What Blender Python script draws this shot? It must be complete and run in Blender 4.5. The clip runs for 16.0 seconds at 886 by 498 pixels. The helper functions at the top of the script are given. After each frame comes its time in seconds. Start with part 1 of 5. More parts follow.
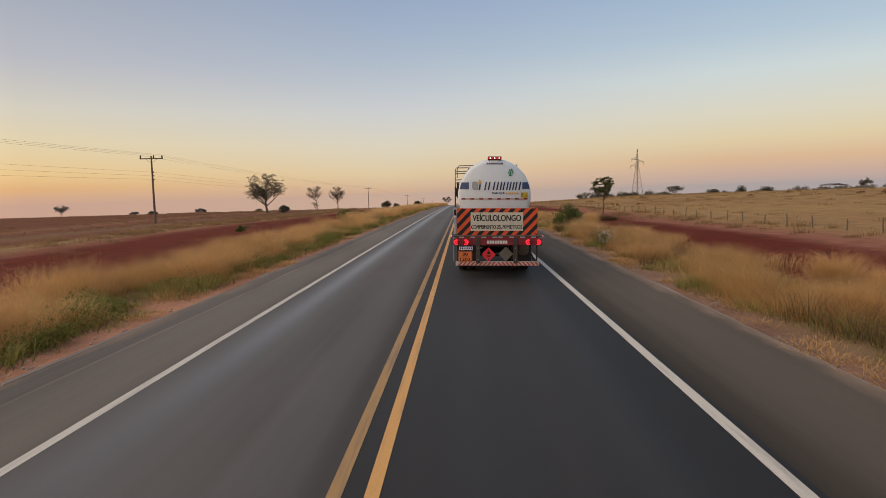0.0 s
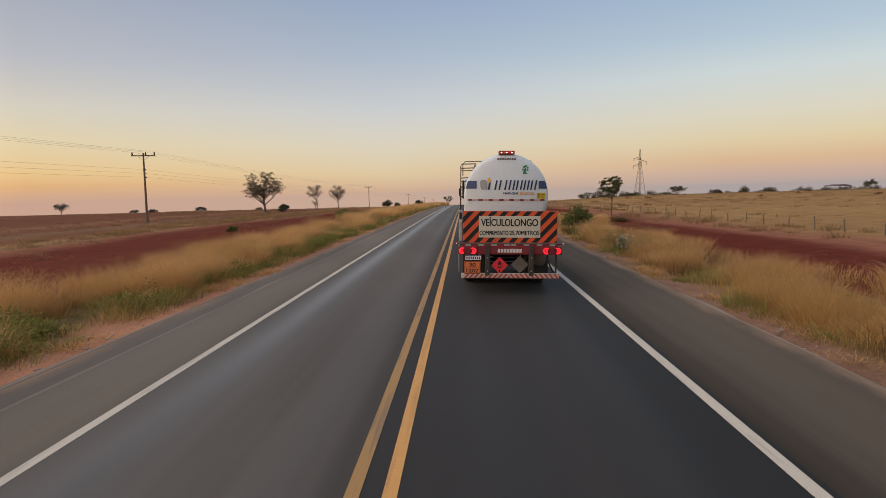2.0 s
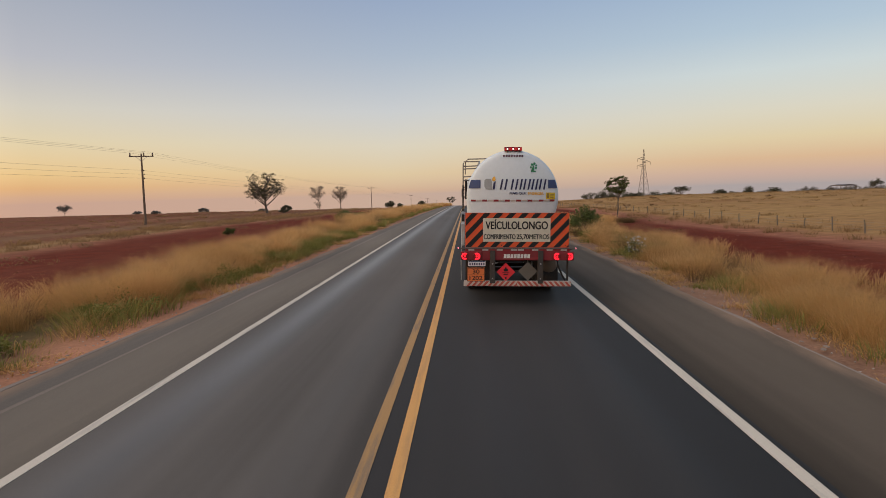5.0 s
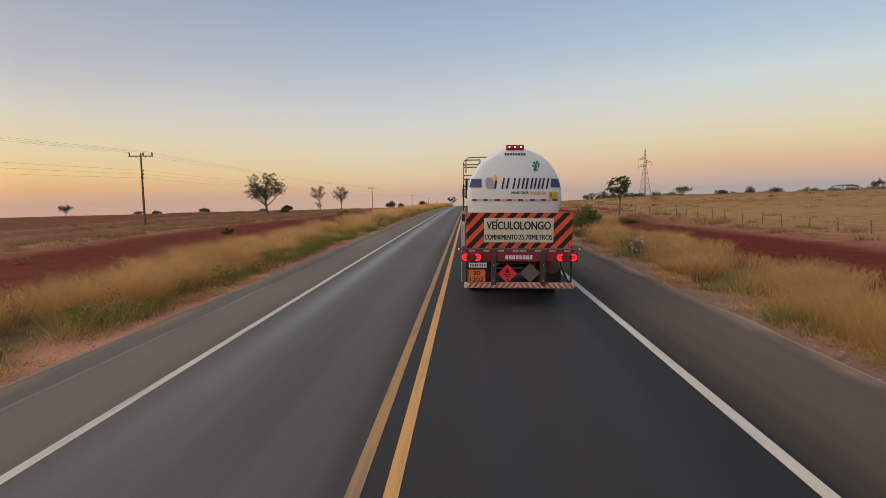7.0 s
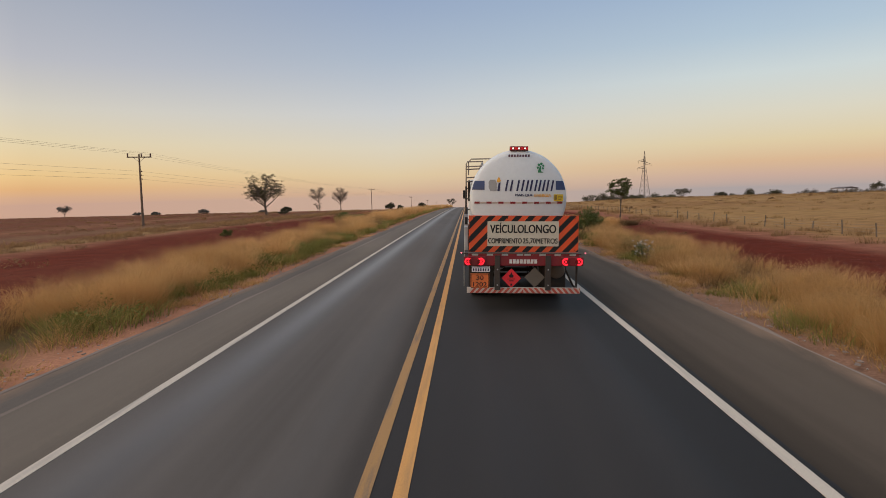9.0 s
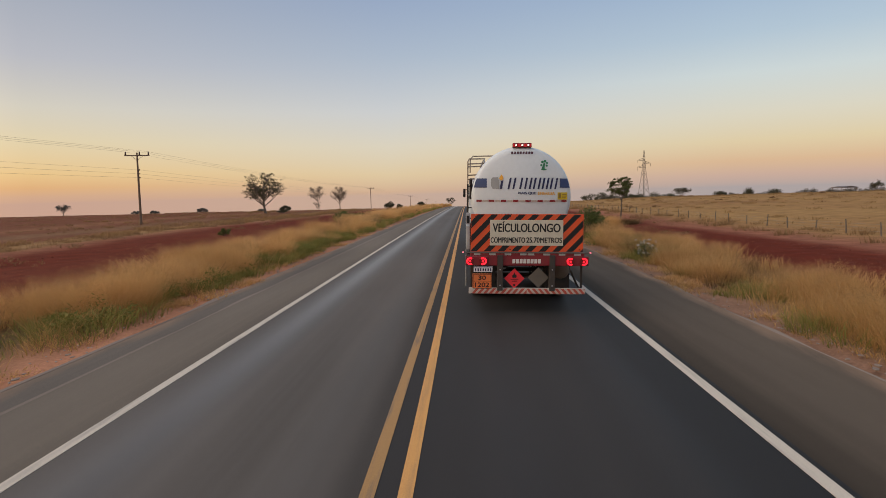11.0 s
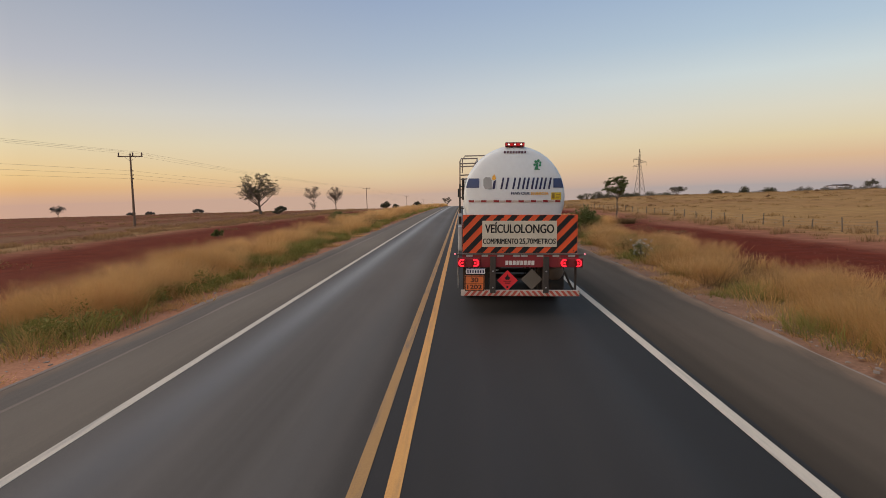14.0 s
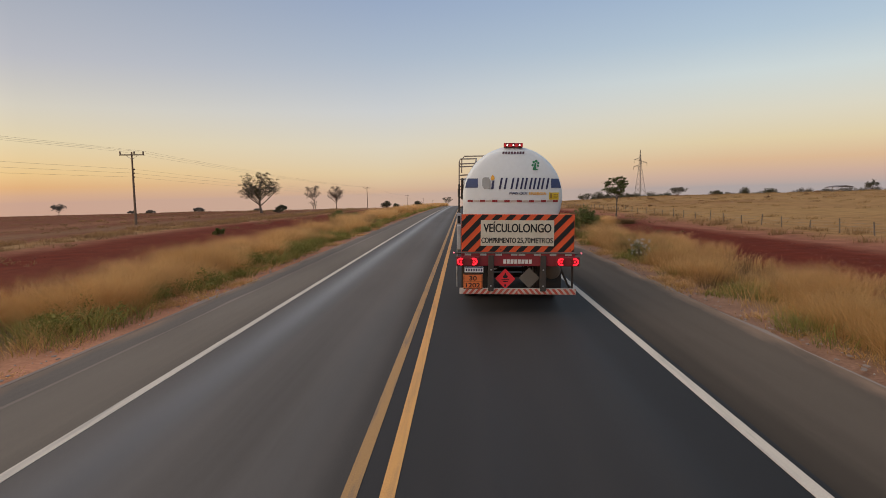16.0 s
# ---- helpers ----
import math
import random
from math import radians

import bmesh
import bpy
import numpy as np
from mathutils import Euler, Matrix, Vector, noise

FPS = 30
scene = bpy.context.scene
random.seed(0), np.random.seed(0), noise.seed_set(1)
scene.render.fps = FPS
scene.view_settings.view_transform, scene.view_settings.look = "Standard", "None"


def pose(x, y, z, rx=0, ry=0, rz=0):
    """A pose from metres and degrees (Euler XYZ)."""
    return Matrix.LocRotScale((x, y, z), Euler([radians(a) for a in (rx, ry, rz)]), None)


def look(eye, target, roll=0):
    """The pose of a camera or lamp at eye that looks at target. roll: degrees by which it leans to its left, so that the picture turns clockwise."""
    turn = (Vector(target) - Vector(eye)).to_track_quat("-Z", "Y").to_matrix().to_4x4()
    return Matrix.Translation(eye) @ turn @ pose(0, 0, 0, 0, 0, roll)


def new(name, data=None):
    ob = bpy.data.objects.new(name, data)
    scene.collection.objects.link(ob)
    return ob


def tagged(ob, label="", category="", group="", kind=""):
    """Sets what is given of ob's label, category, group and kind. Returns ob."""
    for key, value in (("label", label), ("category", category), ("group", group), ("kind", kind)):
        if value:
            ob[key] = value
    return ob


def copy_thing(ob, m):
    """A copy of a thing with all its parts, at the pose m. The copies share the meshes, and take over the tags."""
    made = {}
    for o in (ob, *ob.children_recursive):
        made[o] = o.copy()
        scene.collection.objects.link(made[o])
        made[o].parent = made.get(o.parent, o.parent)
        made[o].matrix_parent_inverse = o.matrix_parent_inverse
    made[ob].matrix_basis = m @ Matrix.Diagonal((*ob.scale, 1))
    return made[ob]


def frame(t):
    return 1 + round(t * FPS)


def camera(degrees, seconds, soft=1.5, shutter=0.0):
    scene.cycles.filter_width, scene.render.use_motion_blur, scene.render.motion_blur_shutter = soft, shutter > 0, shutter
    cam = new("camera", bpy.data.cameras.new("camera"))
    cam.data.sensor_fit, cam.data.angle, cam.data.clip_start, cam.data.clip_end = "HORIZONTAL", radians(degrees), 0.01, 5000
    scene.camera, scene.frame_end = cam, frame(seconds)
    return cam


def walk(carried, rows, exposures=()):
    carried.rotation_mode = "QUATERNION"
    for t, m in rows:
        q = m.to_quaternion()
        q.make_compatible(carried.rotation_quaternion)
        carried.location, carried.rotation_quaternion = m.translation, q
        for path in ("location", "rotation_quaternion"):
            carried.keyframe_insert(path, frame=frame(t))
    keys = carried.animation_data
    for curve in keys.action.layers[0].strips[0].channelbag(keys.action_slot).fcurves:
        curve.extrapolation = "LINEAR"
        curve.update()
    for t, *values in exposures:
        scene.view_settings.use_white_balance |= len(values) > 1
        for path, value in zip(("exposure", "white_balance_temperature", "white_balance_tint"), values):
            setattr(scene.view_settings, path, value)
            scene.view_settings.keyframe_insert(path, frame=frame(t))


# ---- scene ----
cam = camera(72.0, 16.0, soft=0.75)
walk(cam, [
    (0.0, pose(-1.070, -18.919, 2.723, 84.783, 1.660, 1.844)),
    (0.5, pose(-1.120, -18.086, 2.725, 84.686, 1.538, 1.911)),
    (1.0, pose(-1.174, -17.320, 2.725, 84.676, 1.455, 1.927)),
    (1.5, pose(-1.223, -16.734, 2.719, 84.636, 1.428, 1.941)),
    (2.0, pose(-1.226, -16.158, 2.746, 84.716, 1.432, 1.948)),
    (2.5, pose(-1.218, -15.719, 2.751, 84.689, 1.494, 1.948)),
    (3.0, pose(-1.248, -15.440, 2.734, 84.675, 1.474, 1.973)),
    (3.5, pose(-1.277, -15.183, 2.737, 84.699, 1.460, 2.080)),
    (4.0, pose(-1.257, -14.948, 2.730, 84.704, 1.497, 2.155)),
    (6.5, pose(-1.207, -14.534, 2.727, 84.934, 1.537, 2.287)),
    (7.0, pose(-1.209, -14.328, 2.702, 84.817, 1.516, 2.318)),
    (7.5, pose(-1.223, -14.234, 2.682, 84.863, 1.479, 2.327)),
    (8.0, pose(-1.247, -14.180, 2.685, 84.915, 1.435, 2.344)),
    (8.5, pose(-1.271, -14.065, 2.717, 84.984, 1.402, 2.348)),
    (9.0, pose(-1.295, -13.958, 2.725, 84.956, 1.426, 2.248)),
    (11.5, pose(-1.359, -13.471, 2.698, 84.863, 1.386, 2.167)),
    (12.0, pose(-1.349, -13.339, 2.708, 84.908, 1.450, 2.105)),
    (12.5, pose(-1.287, -13.274, 2.712, 84.919, 1.525, 2.008)),
    (13.0, pose(-1.262, -13.291, 2.711, 84.916, 1.557, 1.955)),
    (13.5, pose(-1.282, -13.306, 2.711, 84.896, 1.548, 1.876)),
    (14.0, pose(-1.256, -13.311, 2.715, 84.835, 1.612, 1.827)),
    (14.5, pose(-1.218, -13.335, 2.704, 84.893, 1.656, 1.821)),
    (15.0, pose(-1.192, -13.381, 2.697, 84.885, 1.637, 1.737)),
    (15.5, pose(-1.195, -13.459, 2.713, 84.911, 1.502, 1.752)),
    (16.0, pose(-1.220, -13.542, 2.715, 84.801, 1.376, 1.880)),
], exposures=[(0.0, 0.0), (16.0, 0.0)])

# ---- sky and light: clear sky just after sundown; the glow is behind the camera to the left ----
SUN_TURN = -110.0
world = bpy.data.worlds.new("evening_sky")
scene.world = world
world.use_nodes = True
wn, wl = world.node_tree.nodes, world.node_tree.links


def math_node(kind, a, b_=None):
    m = wn.new("ShaderNodeMath")
    m.operation = kind
    for k, v in enumerate((a, b_)):
        if v is None:
            continue
        if isinstance(v, (int, float)):
            m.inputs[k].default_value = v
        else:
            wl.new(v, m.inputs[k])
    return m.outputs[0]


def sky_ramp(fac, stops):
    r = wn.new("ShaderNodeValToRGB")
    e = r.color_ramp.elements
    while len(e) < len(stops):
        e.new(0.5)
    for el, (p, c) in zip(e, stops):
        el.position, el.color = p, (*c, 1)
    wl.new(fac, r.inputs["Fac"])
    return r.outputs["Color"]


def sky_mix(fac, a, b_):
    m = wn.new("ShaderNodeMix")
    m.data_type = "RGBA"
    for value, key in ((fac, 0), (a, 6), (b_, 7)):
        if isinstance(value, float):
            m.inputs[key].default_value = value
        else:
            wl.new(value, m.inputs[key])
    return m.outputs[2]


way = wn.new("ShaderNodeSeparateXYZ")
wl.new(wn.new("ShaderNodeTexCoord").outputs["Generated"], way.inputs[0])
height = math_node("SQRT", math_node("MAXIMUM", way.outputs["Z"], 0.0))
flat = math_node("SQRT", math_node("ADD", math_node("MULTIPLY", way.outputs["X"], way.outputs["X"]), math_node("ADD", math_node("MULTIPLY", way.outputs["Y"], way.outputs["Y"]), 1e-4)))
az = radians(-105.0)
towards = math_node("DIVIDE", math_node("ADD", math_node("MULTIPLY", way.outputs["X"], math.sin(az)), math_node("MULTIPLY", way.outputs["Y"], math.cos(az))), flat)
side = math_node("MULTIPLY_ADD", towards, 0.5)
side.node.inputs[2].default_value = 0.5
# far from the glow: grey-violet earth shadow under a pink belt, then cream, then blue
cool = sky_ramp(height, [(0.03, (0.42, 0.37, 0.37)), (0.135, (0.58, 0.41, 0.345)), (0.197, (0.68, 0.456, 0.3)), (0.26, (0.716, 0.578, 0.376)), (0.328, (0.687, 0.6279, 0.5099)), (0.403, (0.597, 0.6416, 0.6376)), (0.464, (0.44, 0.5314, 0.6188)), (0.53, (0.345, 0.4436, 0.5841)), (0.75, (0.34, 0.43, 0.58)), (1.0, (0.38, 0.45, 0.58))])
# beside the glow: rose haze, orange, yellow, then pale grey-blue
warm = sky_ramp(height, [(0.02, (0.60, 0.38, 0.295)), (0.10, (0.66, 0.405, 0.27)), (0.147, (0.745, 0.434, 0.216)), (0.201, (0.807, 0.546, 0.262)), (0.293, (0.753, 0.6152, 0.398)), (0.361, (0.658, 0.5948, 0.498)), (0.442, (0.485, 0.4729, 0.5099)), (0.53, (0.37, 0.39, 0.4554)), (0.75, (0.34, 0.43, 0.58)), (1.0, (0.38, 0.45, 0.58))])
middle = sky_ramp(height, [(0.03, (0.60, 0.42, 0.33)), (0.081, (0.66, 0.445, 0.305)), (0.184, (0.73, 0.578, 0.376)), (0.281, (0.701, 0.6279, 0.5099)), (0.363, (0.597, 0.5948, 0.6039)), (0.466, (0.41, 0.468, 0.5643)), (0.544, (0.31, 0.3802, 0.5247)), (0.75, (0.33, 0.42, 0.57)), (1.0, (0.38, 0.45, 0.58))])
glow = sky_ramp(height, [(0.0, (1.0, 0.55, 0.25)), (0.2, (1.6, 1.0, 0.5)), (0.4, (1.4, 1.1, 0.75)), (0.6, (0.8, 0.75, 0.7)), (0.85, (0.42, 0.47, 0.58)), (1.0, (0.38, 0.45, 0.58))])
rise = wn.new("ShaderNodeMapRange")
rise.inputs["From Min"].default_value, rise.inputs["From Max"].default_value = 0.19, 0.43
wl.new(side, rise.inputs["Value"])
rise2 = wn.new("ShaderNodeMapRange")
rise2.inputs["From Min"].default_value, rise2.inputs["From Max"].default_value = 0.68, 1.0
wl.new(side, rise2.inputs["Value"])
rise3 = wn.new("ShaderNodeMapRange")
rise3.inputs["From Min"].default_value, rise3.inputs["From Max"].default_value = 0.43, 0.68
wl.new(side, rise3.inputs["Value"])
dusk = sky_mix(rise2.outputs[0], sky_mix(rise3.outputs[0], sky_mix(rise.outputs[0], cool, middle), warm), glow)
air = wn.new("ShaderNodeTexSky")
air.sky_type, air.sun_disc = "NISHITA", False
air.sun_elevation, air.sun_rotation = radians(2.0), radians(SUN_TURN)
air.altitude, air.air_density, air.dust_density, air.ozone_density = 600, 1.0, 2.0, 2.0
wl.new(sky_mix(0.06, dusk, air.outputs["Color"]), wn["Background"].inputs["Color"])
wn["Background"].inputs["Strength"].default_value = 1.0

sun = new("sun", bpy.data.lights.new("sun", "SUN"))
sun.data.energy, sun.data.angle, sun.data.color = 1.7, radians(80), (1.0, 0.84, 0.70)
sun.matrix_basis = look((0, 0, 50), (-math.sin(radians(SUN_TURN)) * 50, -math.cos(radians(SUN_TURN)) * 50, 2))


# ---- materials ----
def mat(name, rough=0.6, metal=0.0):
    m = bpy.data.materials.new(name)
    m.use_nodes = True
    b = m.node_tree.nodes["Principled BSDF"]
    b.inputs["Roughness"].default_value, b.inputs["Metallic"].default_value = rough, metal
    return m, m.node_tree.nodes, m.node_tree.links, b


def noise_node(n, l, scale, detail=4.0, vec=None, stretch=None, rough=0.55):
    t = n.new("ShaderNodeTexNoise")
    t.inputs["Scale"].default_value, t.inputs["Detail"].default_value = scale, detail
    t.inputs["Roughness"].default_value = rough
    if vec is None:
        vec = n.new("ShaderNodeNewGeometry").outputs["Position"]
    if stretch:
        mp = n.new("ShaderNodeMapping")
        mp.inputs["Scale"].default_value = stretch
        l.new(vec, mp.inputs["Vector"])
        vec = mp.outputs["Vector"]
    l.new(vec, t.inputs["Vector"])
    return t.outputs["Fac"]


def ramp(n, l, fac, stops, interp="LINEAR"):
    r = n.new("ShaderNodeValToRGB")
    r.color_ramp.interpolation = interp
    e = r.color_ramp.elements
    while len(e) < len(stops):
        e.new(0.5)
    for el, (p, c) in zip(e, stops):
        el.position = p
        el.color = (*c, 1) if len(c) == 3 else c
    l.new(fac, r.inputs["Fac"])
    return r.outputs["Color"]


def mix(n, l, fac, a, b, kind="MIX"):
    m = n.new("ShaderNodeMix")
    m.data_type, m.blend_type = "RGBA", kind
    for value, key in ((fac, 0), (a, 6), (b, 7)):
        if isinstance(value, (int, float)):
            m.inputs[key].default_value = value
        elif isinstance(value, tuple):
            m.inputs[key].default_value = (*value, 1)
        else:
            l.new(value, m.inputs[key])
    return m.outputs[2]


def bump(n, l, b, height, strength=0.3, dist=0.01):
    k = n.new("ShaderNodeBump")
    k.inputs["Strength"].default_value, k.inputs["Distance"].default_value = strength, dist
    l.new(height, k.inputs["Height"])
    l.new(k.outputs["Normal"], b.inputs["Normal"])


def painted(name, color, rough=0.4, metal=0.0, dirt=0.25, dirt_color=(0.12, 0.07, 0.045), scale=3.0):
    """Paint or plastic with soft dust and fine grain."""
    m, n, l, b = mat(name, rough, metal)
    obj = n.new("ShaderNodeTexCoord").outputs["Object"]
    big = noise_node(n, l, scale, 5, obj)
    fine = noise_node(n, l, scale * 14, 3, obj)
    f = ramp(n, l, big, [(0.42, (0, 0, 0)), (0.75, (dirt, dirt, dirt))])
    c = mix(n, l, f, color, dirt_color)
    l.new(mix(n, l, 0.18, c, ramp(n, l, fine, [(0.3, tuple(v * 0.7 for v in color)), (0.7, color)])), b.inputs["Base Color"])
    r = n.new("ShaderNodeMapRange")
    r.inputs["To Min"].default_value, r.inputs["To Max"].default_value = rough - 0.08, rough + 0.18
    l.new(big, r.inputs["Value"])
    l.new(r.outputs["Result"], b.inputs["Roughness"])
    return m


def glowing(name, color, strength):
    m, n, l, b = mat(name, 0.3)
    b.inputs["Base Color"].default_value = (*color, 1)
    b.inputs["Emission Color"].default_value = (*color, 1)
    b.inputs["Emission Strength"].default_value = strength
    return m


def asphalt(name, dark, light, rough, tracks, sheen, spec=0.4, dirt_from=None, even=0.0, bands=None):
    """Worn asphalt: aggregate grain, long streaks left by wheels, polished tracks at the given places across, and dust blown in from the outer edge."""
    m, n, l, b = mat(name, rough)
    g = n.new("ShaderNodeNewGeometry").outputs["Position"]
    streak = noise_node(n, l, 1.0, 5, g, (2.2, 0.015, 1.0), 0.6)
    patch = noise_node(n, l, 0.35, 5, g, (1.0, 0.25, 1.0))
    grain = noise_node(n, l, 140, 2, g)
    c = ramp(n, l, streak, [(0.36 - even, dark), (0.64 + even, light)])
    c = mix(n, l, ramp(n, l, patch, [(0.38, (0, 0, 0)), (0.75, (0.55, 0.55, 0.55))]), c, tuple(v * 1.3 for v in light))
    c = mix(n, l, 0.3, c, ramp(n, l, grain, [(0.32, (0.25, 0.25, 0.25)), (0.5, (0.5, 0.5, 0.5)), (0.72, (0.95, 0.93, 0.9))]), "OVERLAY")
    sep = n.new("ShaderNodeSeparateXYZ")
    l.new(g, sep.inputs["Vector"])
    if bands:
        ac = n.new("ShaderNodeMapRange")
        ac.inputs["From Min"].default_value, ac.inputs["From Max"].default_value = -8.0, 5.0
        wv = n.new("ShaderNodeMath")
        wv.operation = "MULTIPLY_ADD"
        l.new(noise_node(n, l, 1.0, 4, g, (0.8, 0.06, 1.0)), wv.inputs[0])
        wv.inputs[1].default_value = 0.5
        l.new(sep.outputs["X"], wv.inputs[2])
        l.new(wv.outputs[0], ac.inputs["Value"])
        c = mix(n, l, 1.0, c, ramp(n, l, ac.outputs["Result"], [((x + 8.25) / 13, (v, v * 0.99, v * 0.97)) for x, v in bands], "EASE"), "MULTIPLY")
    if dirt_from:
        edge = n.new("ShaderNodeMapRange")
        edge.inputs["From Min"].default_value, edge.inputs["From Max"].default_value = dirt_from
        l.new(sep.outputs["X"], edge.inputs["Value"])
        blown = noise_node(n, l, 1.0, 6, g, (1.6, 0.35, 1.0), 0.65)
        f = mix(n, l, 1.0, edge.outputs["Result"], blown, "MULTIPLY")
        c = mix(n, l, ramp(n, l, f, [(0.22, (0, 0, 0)), (0.5, (0.85, 0.85, 0.85))]), c, (0.3, 0.19, 0.125))
    l.new(c, b.inputs["Base Color"])
    rr = n.new("ShaderNodeMapRange")
    rr.inputs["From Min"].default_value, rr.inputs["From Max"].default_value = -8.0, 5.0
    l.new(sep.outputs["X"], rr.inputs["Value"])
    stops = [(0.0, (rough,) * 3)]
    for x, half, share in tracks:
        for d, v in ((-half, rough), (0, rough - sheen * share), (half, rough)):
            stops.append(((x + d + 8) / 13, (v,) * 3))
    across = ramp(n, l, rr.outputs["Result"], stops, "EASE")
    l.new(mix(n, l, 0.25, across, streak, "OVERLAY"), b.inputs["Roughness"])
    b.inputs["Specular IOR Level"].default_value = spec
    bump(n, l, b, grain, 0.25, 0.004)
    return m


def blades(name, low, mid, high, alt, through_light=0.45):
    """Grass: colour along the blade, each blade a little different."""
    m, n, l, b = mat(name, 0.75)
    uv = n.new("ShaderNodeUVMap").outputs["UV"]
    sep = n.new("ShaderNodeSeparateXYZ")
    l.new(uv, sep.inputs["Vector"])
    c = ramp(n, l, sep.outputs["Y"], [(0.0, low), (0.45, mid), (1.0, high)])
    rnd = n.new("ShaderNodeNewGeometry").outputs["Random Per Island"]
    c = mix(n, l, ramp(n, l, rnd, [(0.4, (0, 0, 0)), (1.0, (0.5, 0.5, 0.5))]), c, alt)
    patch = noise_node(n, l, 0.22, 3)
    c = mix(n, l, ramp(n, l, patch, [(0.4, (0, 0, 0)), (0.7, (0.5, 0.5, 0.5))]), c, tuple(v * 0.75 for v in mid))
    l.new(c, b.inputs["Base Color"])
    b.inputs["Specular IOR Level"].default_value = 0.2
    tr = n.new("ShaderNodeBsdfTranslucent")
    l.new(c, tr.inputs["Color"])
    ms = n.new("ShaderNodeMixShader")
    ms.inputs[0].default_value = through_light
    l.new(b.outputs[0], ms.inputs[1])
    l.new(tr.outputs[0], ms.inputs[2])
    l.new(ms.outputs[0], n["Material Output"].inputs["Surface"])
    return m


def ground_mat():
    m, n, l, b = mat("soil_and_dry_field", 0.95)
    g = n.new("ShaderNodeNewGeometry").outputs["Position"]
    sep = n.new("ShaderNodeSeparateXYZ")
    l.new(g, sep.inputs["Vector"])
    wob = noise_node(n, l, 0.12, 6, g, (1.0, 0.35, 1.0))
    ad = n.new("ShaderNodeMath")
    ad.operation = "MULTIPLY_ADD"
    l.new(wob, ad.inputs[0])
    ad.inputs[1].default_value = 5.0
    l.new(sep.outputs["X"], ad.inputs[2])
    ad2 = n.new("ShaderNodeMath")
    ad2.operation = "SUBTRACT"
    l.new(ad.outputs[0], ad2.inputs[0])
    ad2.inputs[1].default_value = 2.5
    rr = n.new("ShaderNodeMapRange")
    rr.inputs["From Min"].default_value, rr.inputs["From Max"].default_value = -100, 100
    l.new(ad2.outputs[0], rr.inputs["Value"])
    red, pale, straw = (0.118, 0.021, 0.0105), (0.27, 0.11, 0.065), (0.33, 0.2, 0.09)
    brown, gold, verge = (0.165, 0.064, 0.035), (0.32, 0.186, 0.074), (0.44, 0.205, 0.118)
    zones = [(-100, brown), (-62, brown), (-55, (0.25, 0.12, 0.065)), (-48, brown), (-41, (0.2, 0.11, 0.06)), (-36, brown), (-33, straw), (-31, straw),
             (-28.5, pale), (-26, red), (-12.5, red), (-11, (0.14, 0.1, 0.04)), (-9.7, (0.13, 0.10, 0.045)), (-9.1, verge), (0, verge), (1, (0.27, 0.15, 0.095)), (5.4, (0.27, 0.15, 0.095)),
             (6.4, (0.2, 0.14, 0.06)), (8.4, (0.2, 0.13, 0.06)), (9.2, red), (15.0, red), (16.5, pale), (17.5, pale), (20.5, gold),
             (60, gold), (100, (0.3, 0.18, 0.078))]
    c = ramp(n, l, rr.outputs["Result"], [((x + 100) / 200, k) for x, k in zones])
    blot = noise_node(n, l, 0.06, 7, g, (1.0, 0.3, 1.0))
    c = mix(n, l, ramp(n, l, blot, [(0.4, (0, 0, 0)), (0.68, (0.45, 0.45, 0.45))]), c, (0.17, 0.06, 0.033))
    furrow = noise_node(n, l, 1.0, 5, g, (1.5, 0.018, 0.0), 0.6)
    c = mix(n, l, 0.4, c, ramp(n, l, furrow, [(0.3, (0.4, 0.4, 0.4)), (0.7, (0.6, 0.6, 0.6))]), "OVERLAY")
    mid = noise_node(n, l, 0.9, 6, g)
    fine = noise_node(n, l, 17, 4, g)
    c = mix(n, l, 0.5, c, ramp(n, l, mid, [(0.3, (0.3, 0.3, 0.3)), (0.7, (0.68, 0.68, 0.68))]), "OVERLAY")
    c = mix(n, l, 0.5, c, ramp(n, l, fine, [(0.3, (0.3, 0.3, 0.3)), (0.7, (0.7, 0.7, 0.7))]), "OVERLAY")
    l.new(c, b.inputs["Base Color"])
    b.inputs["Specular IOR Level"].default_value = 0.03
    bump(n, l, b, mid, 0.6, 0.15)
    return m


def line_paint(name, color, worn):
    m, n, l, b = mat(name, 0.7)
    g = n.new("ShaderNodeNewGeometry").outputs["Position"]
    wear = noise_node(n, l, 1.0, 6, g, (9.0, 0.5, 1.0), 0.65)
    f = ramp(n, l, wear, [(0.5, (0, 0, 0)), (0.78, (worn, worn, worn))])
    c = mix(n, l, f, color, (0.09, 0.085, 0.08))
    grain = noise_node(n, l, 60, 3, g)
    c = mix(n, l, 0.3, c, ramp(n, l, grain, [(0.3, (0.3, 0.3, 0.3)), (0.7, (0.7, 0.7, 0.7))]), "OVERLAY")
    l.new(c, b.inputs["Base Color"])
    bump(n, l, b, grain, 0.2, 0.003)
    return m


def bark_mat(name, a, b_):
    m, n, l, b = mat(name, 0.9)
    obj = n.new("ShaderNodeTexCoord").outputs["Object"]
    f = noise_node(n, l, 5.0, 6, obj, (1, 1, 0.3))
    l.new(ramp(n, l, f, [(0.3, a), (0.7, b_)]), b.inputs["Base Color"])
    bump(n, l, b, f, 0.5, 0.03)
    return m


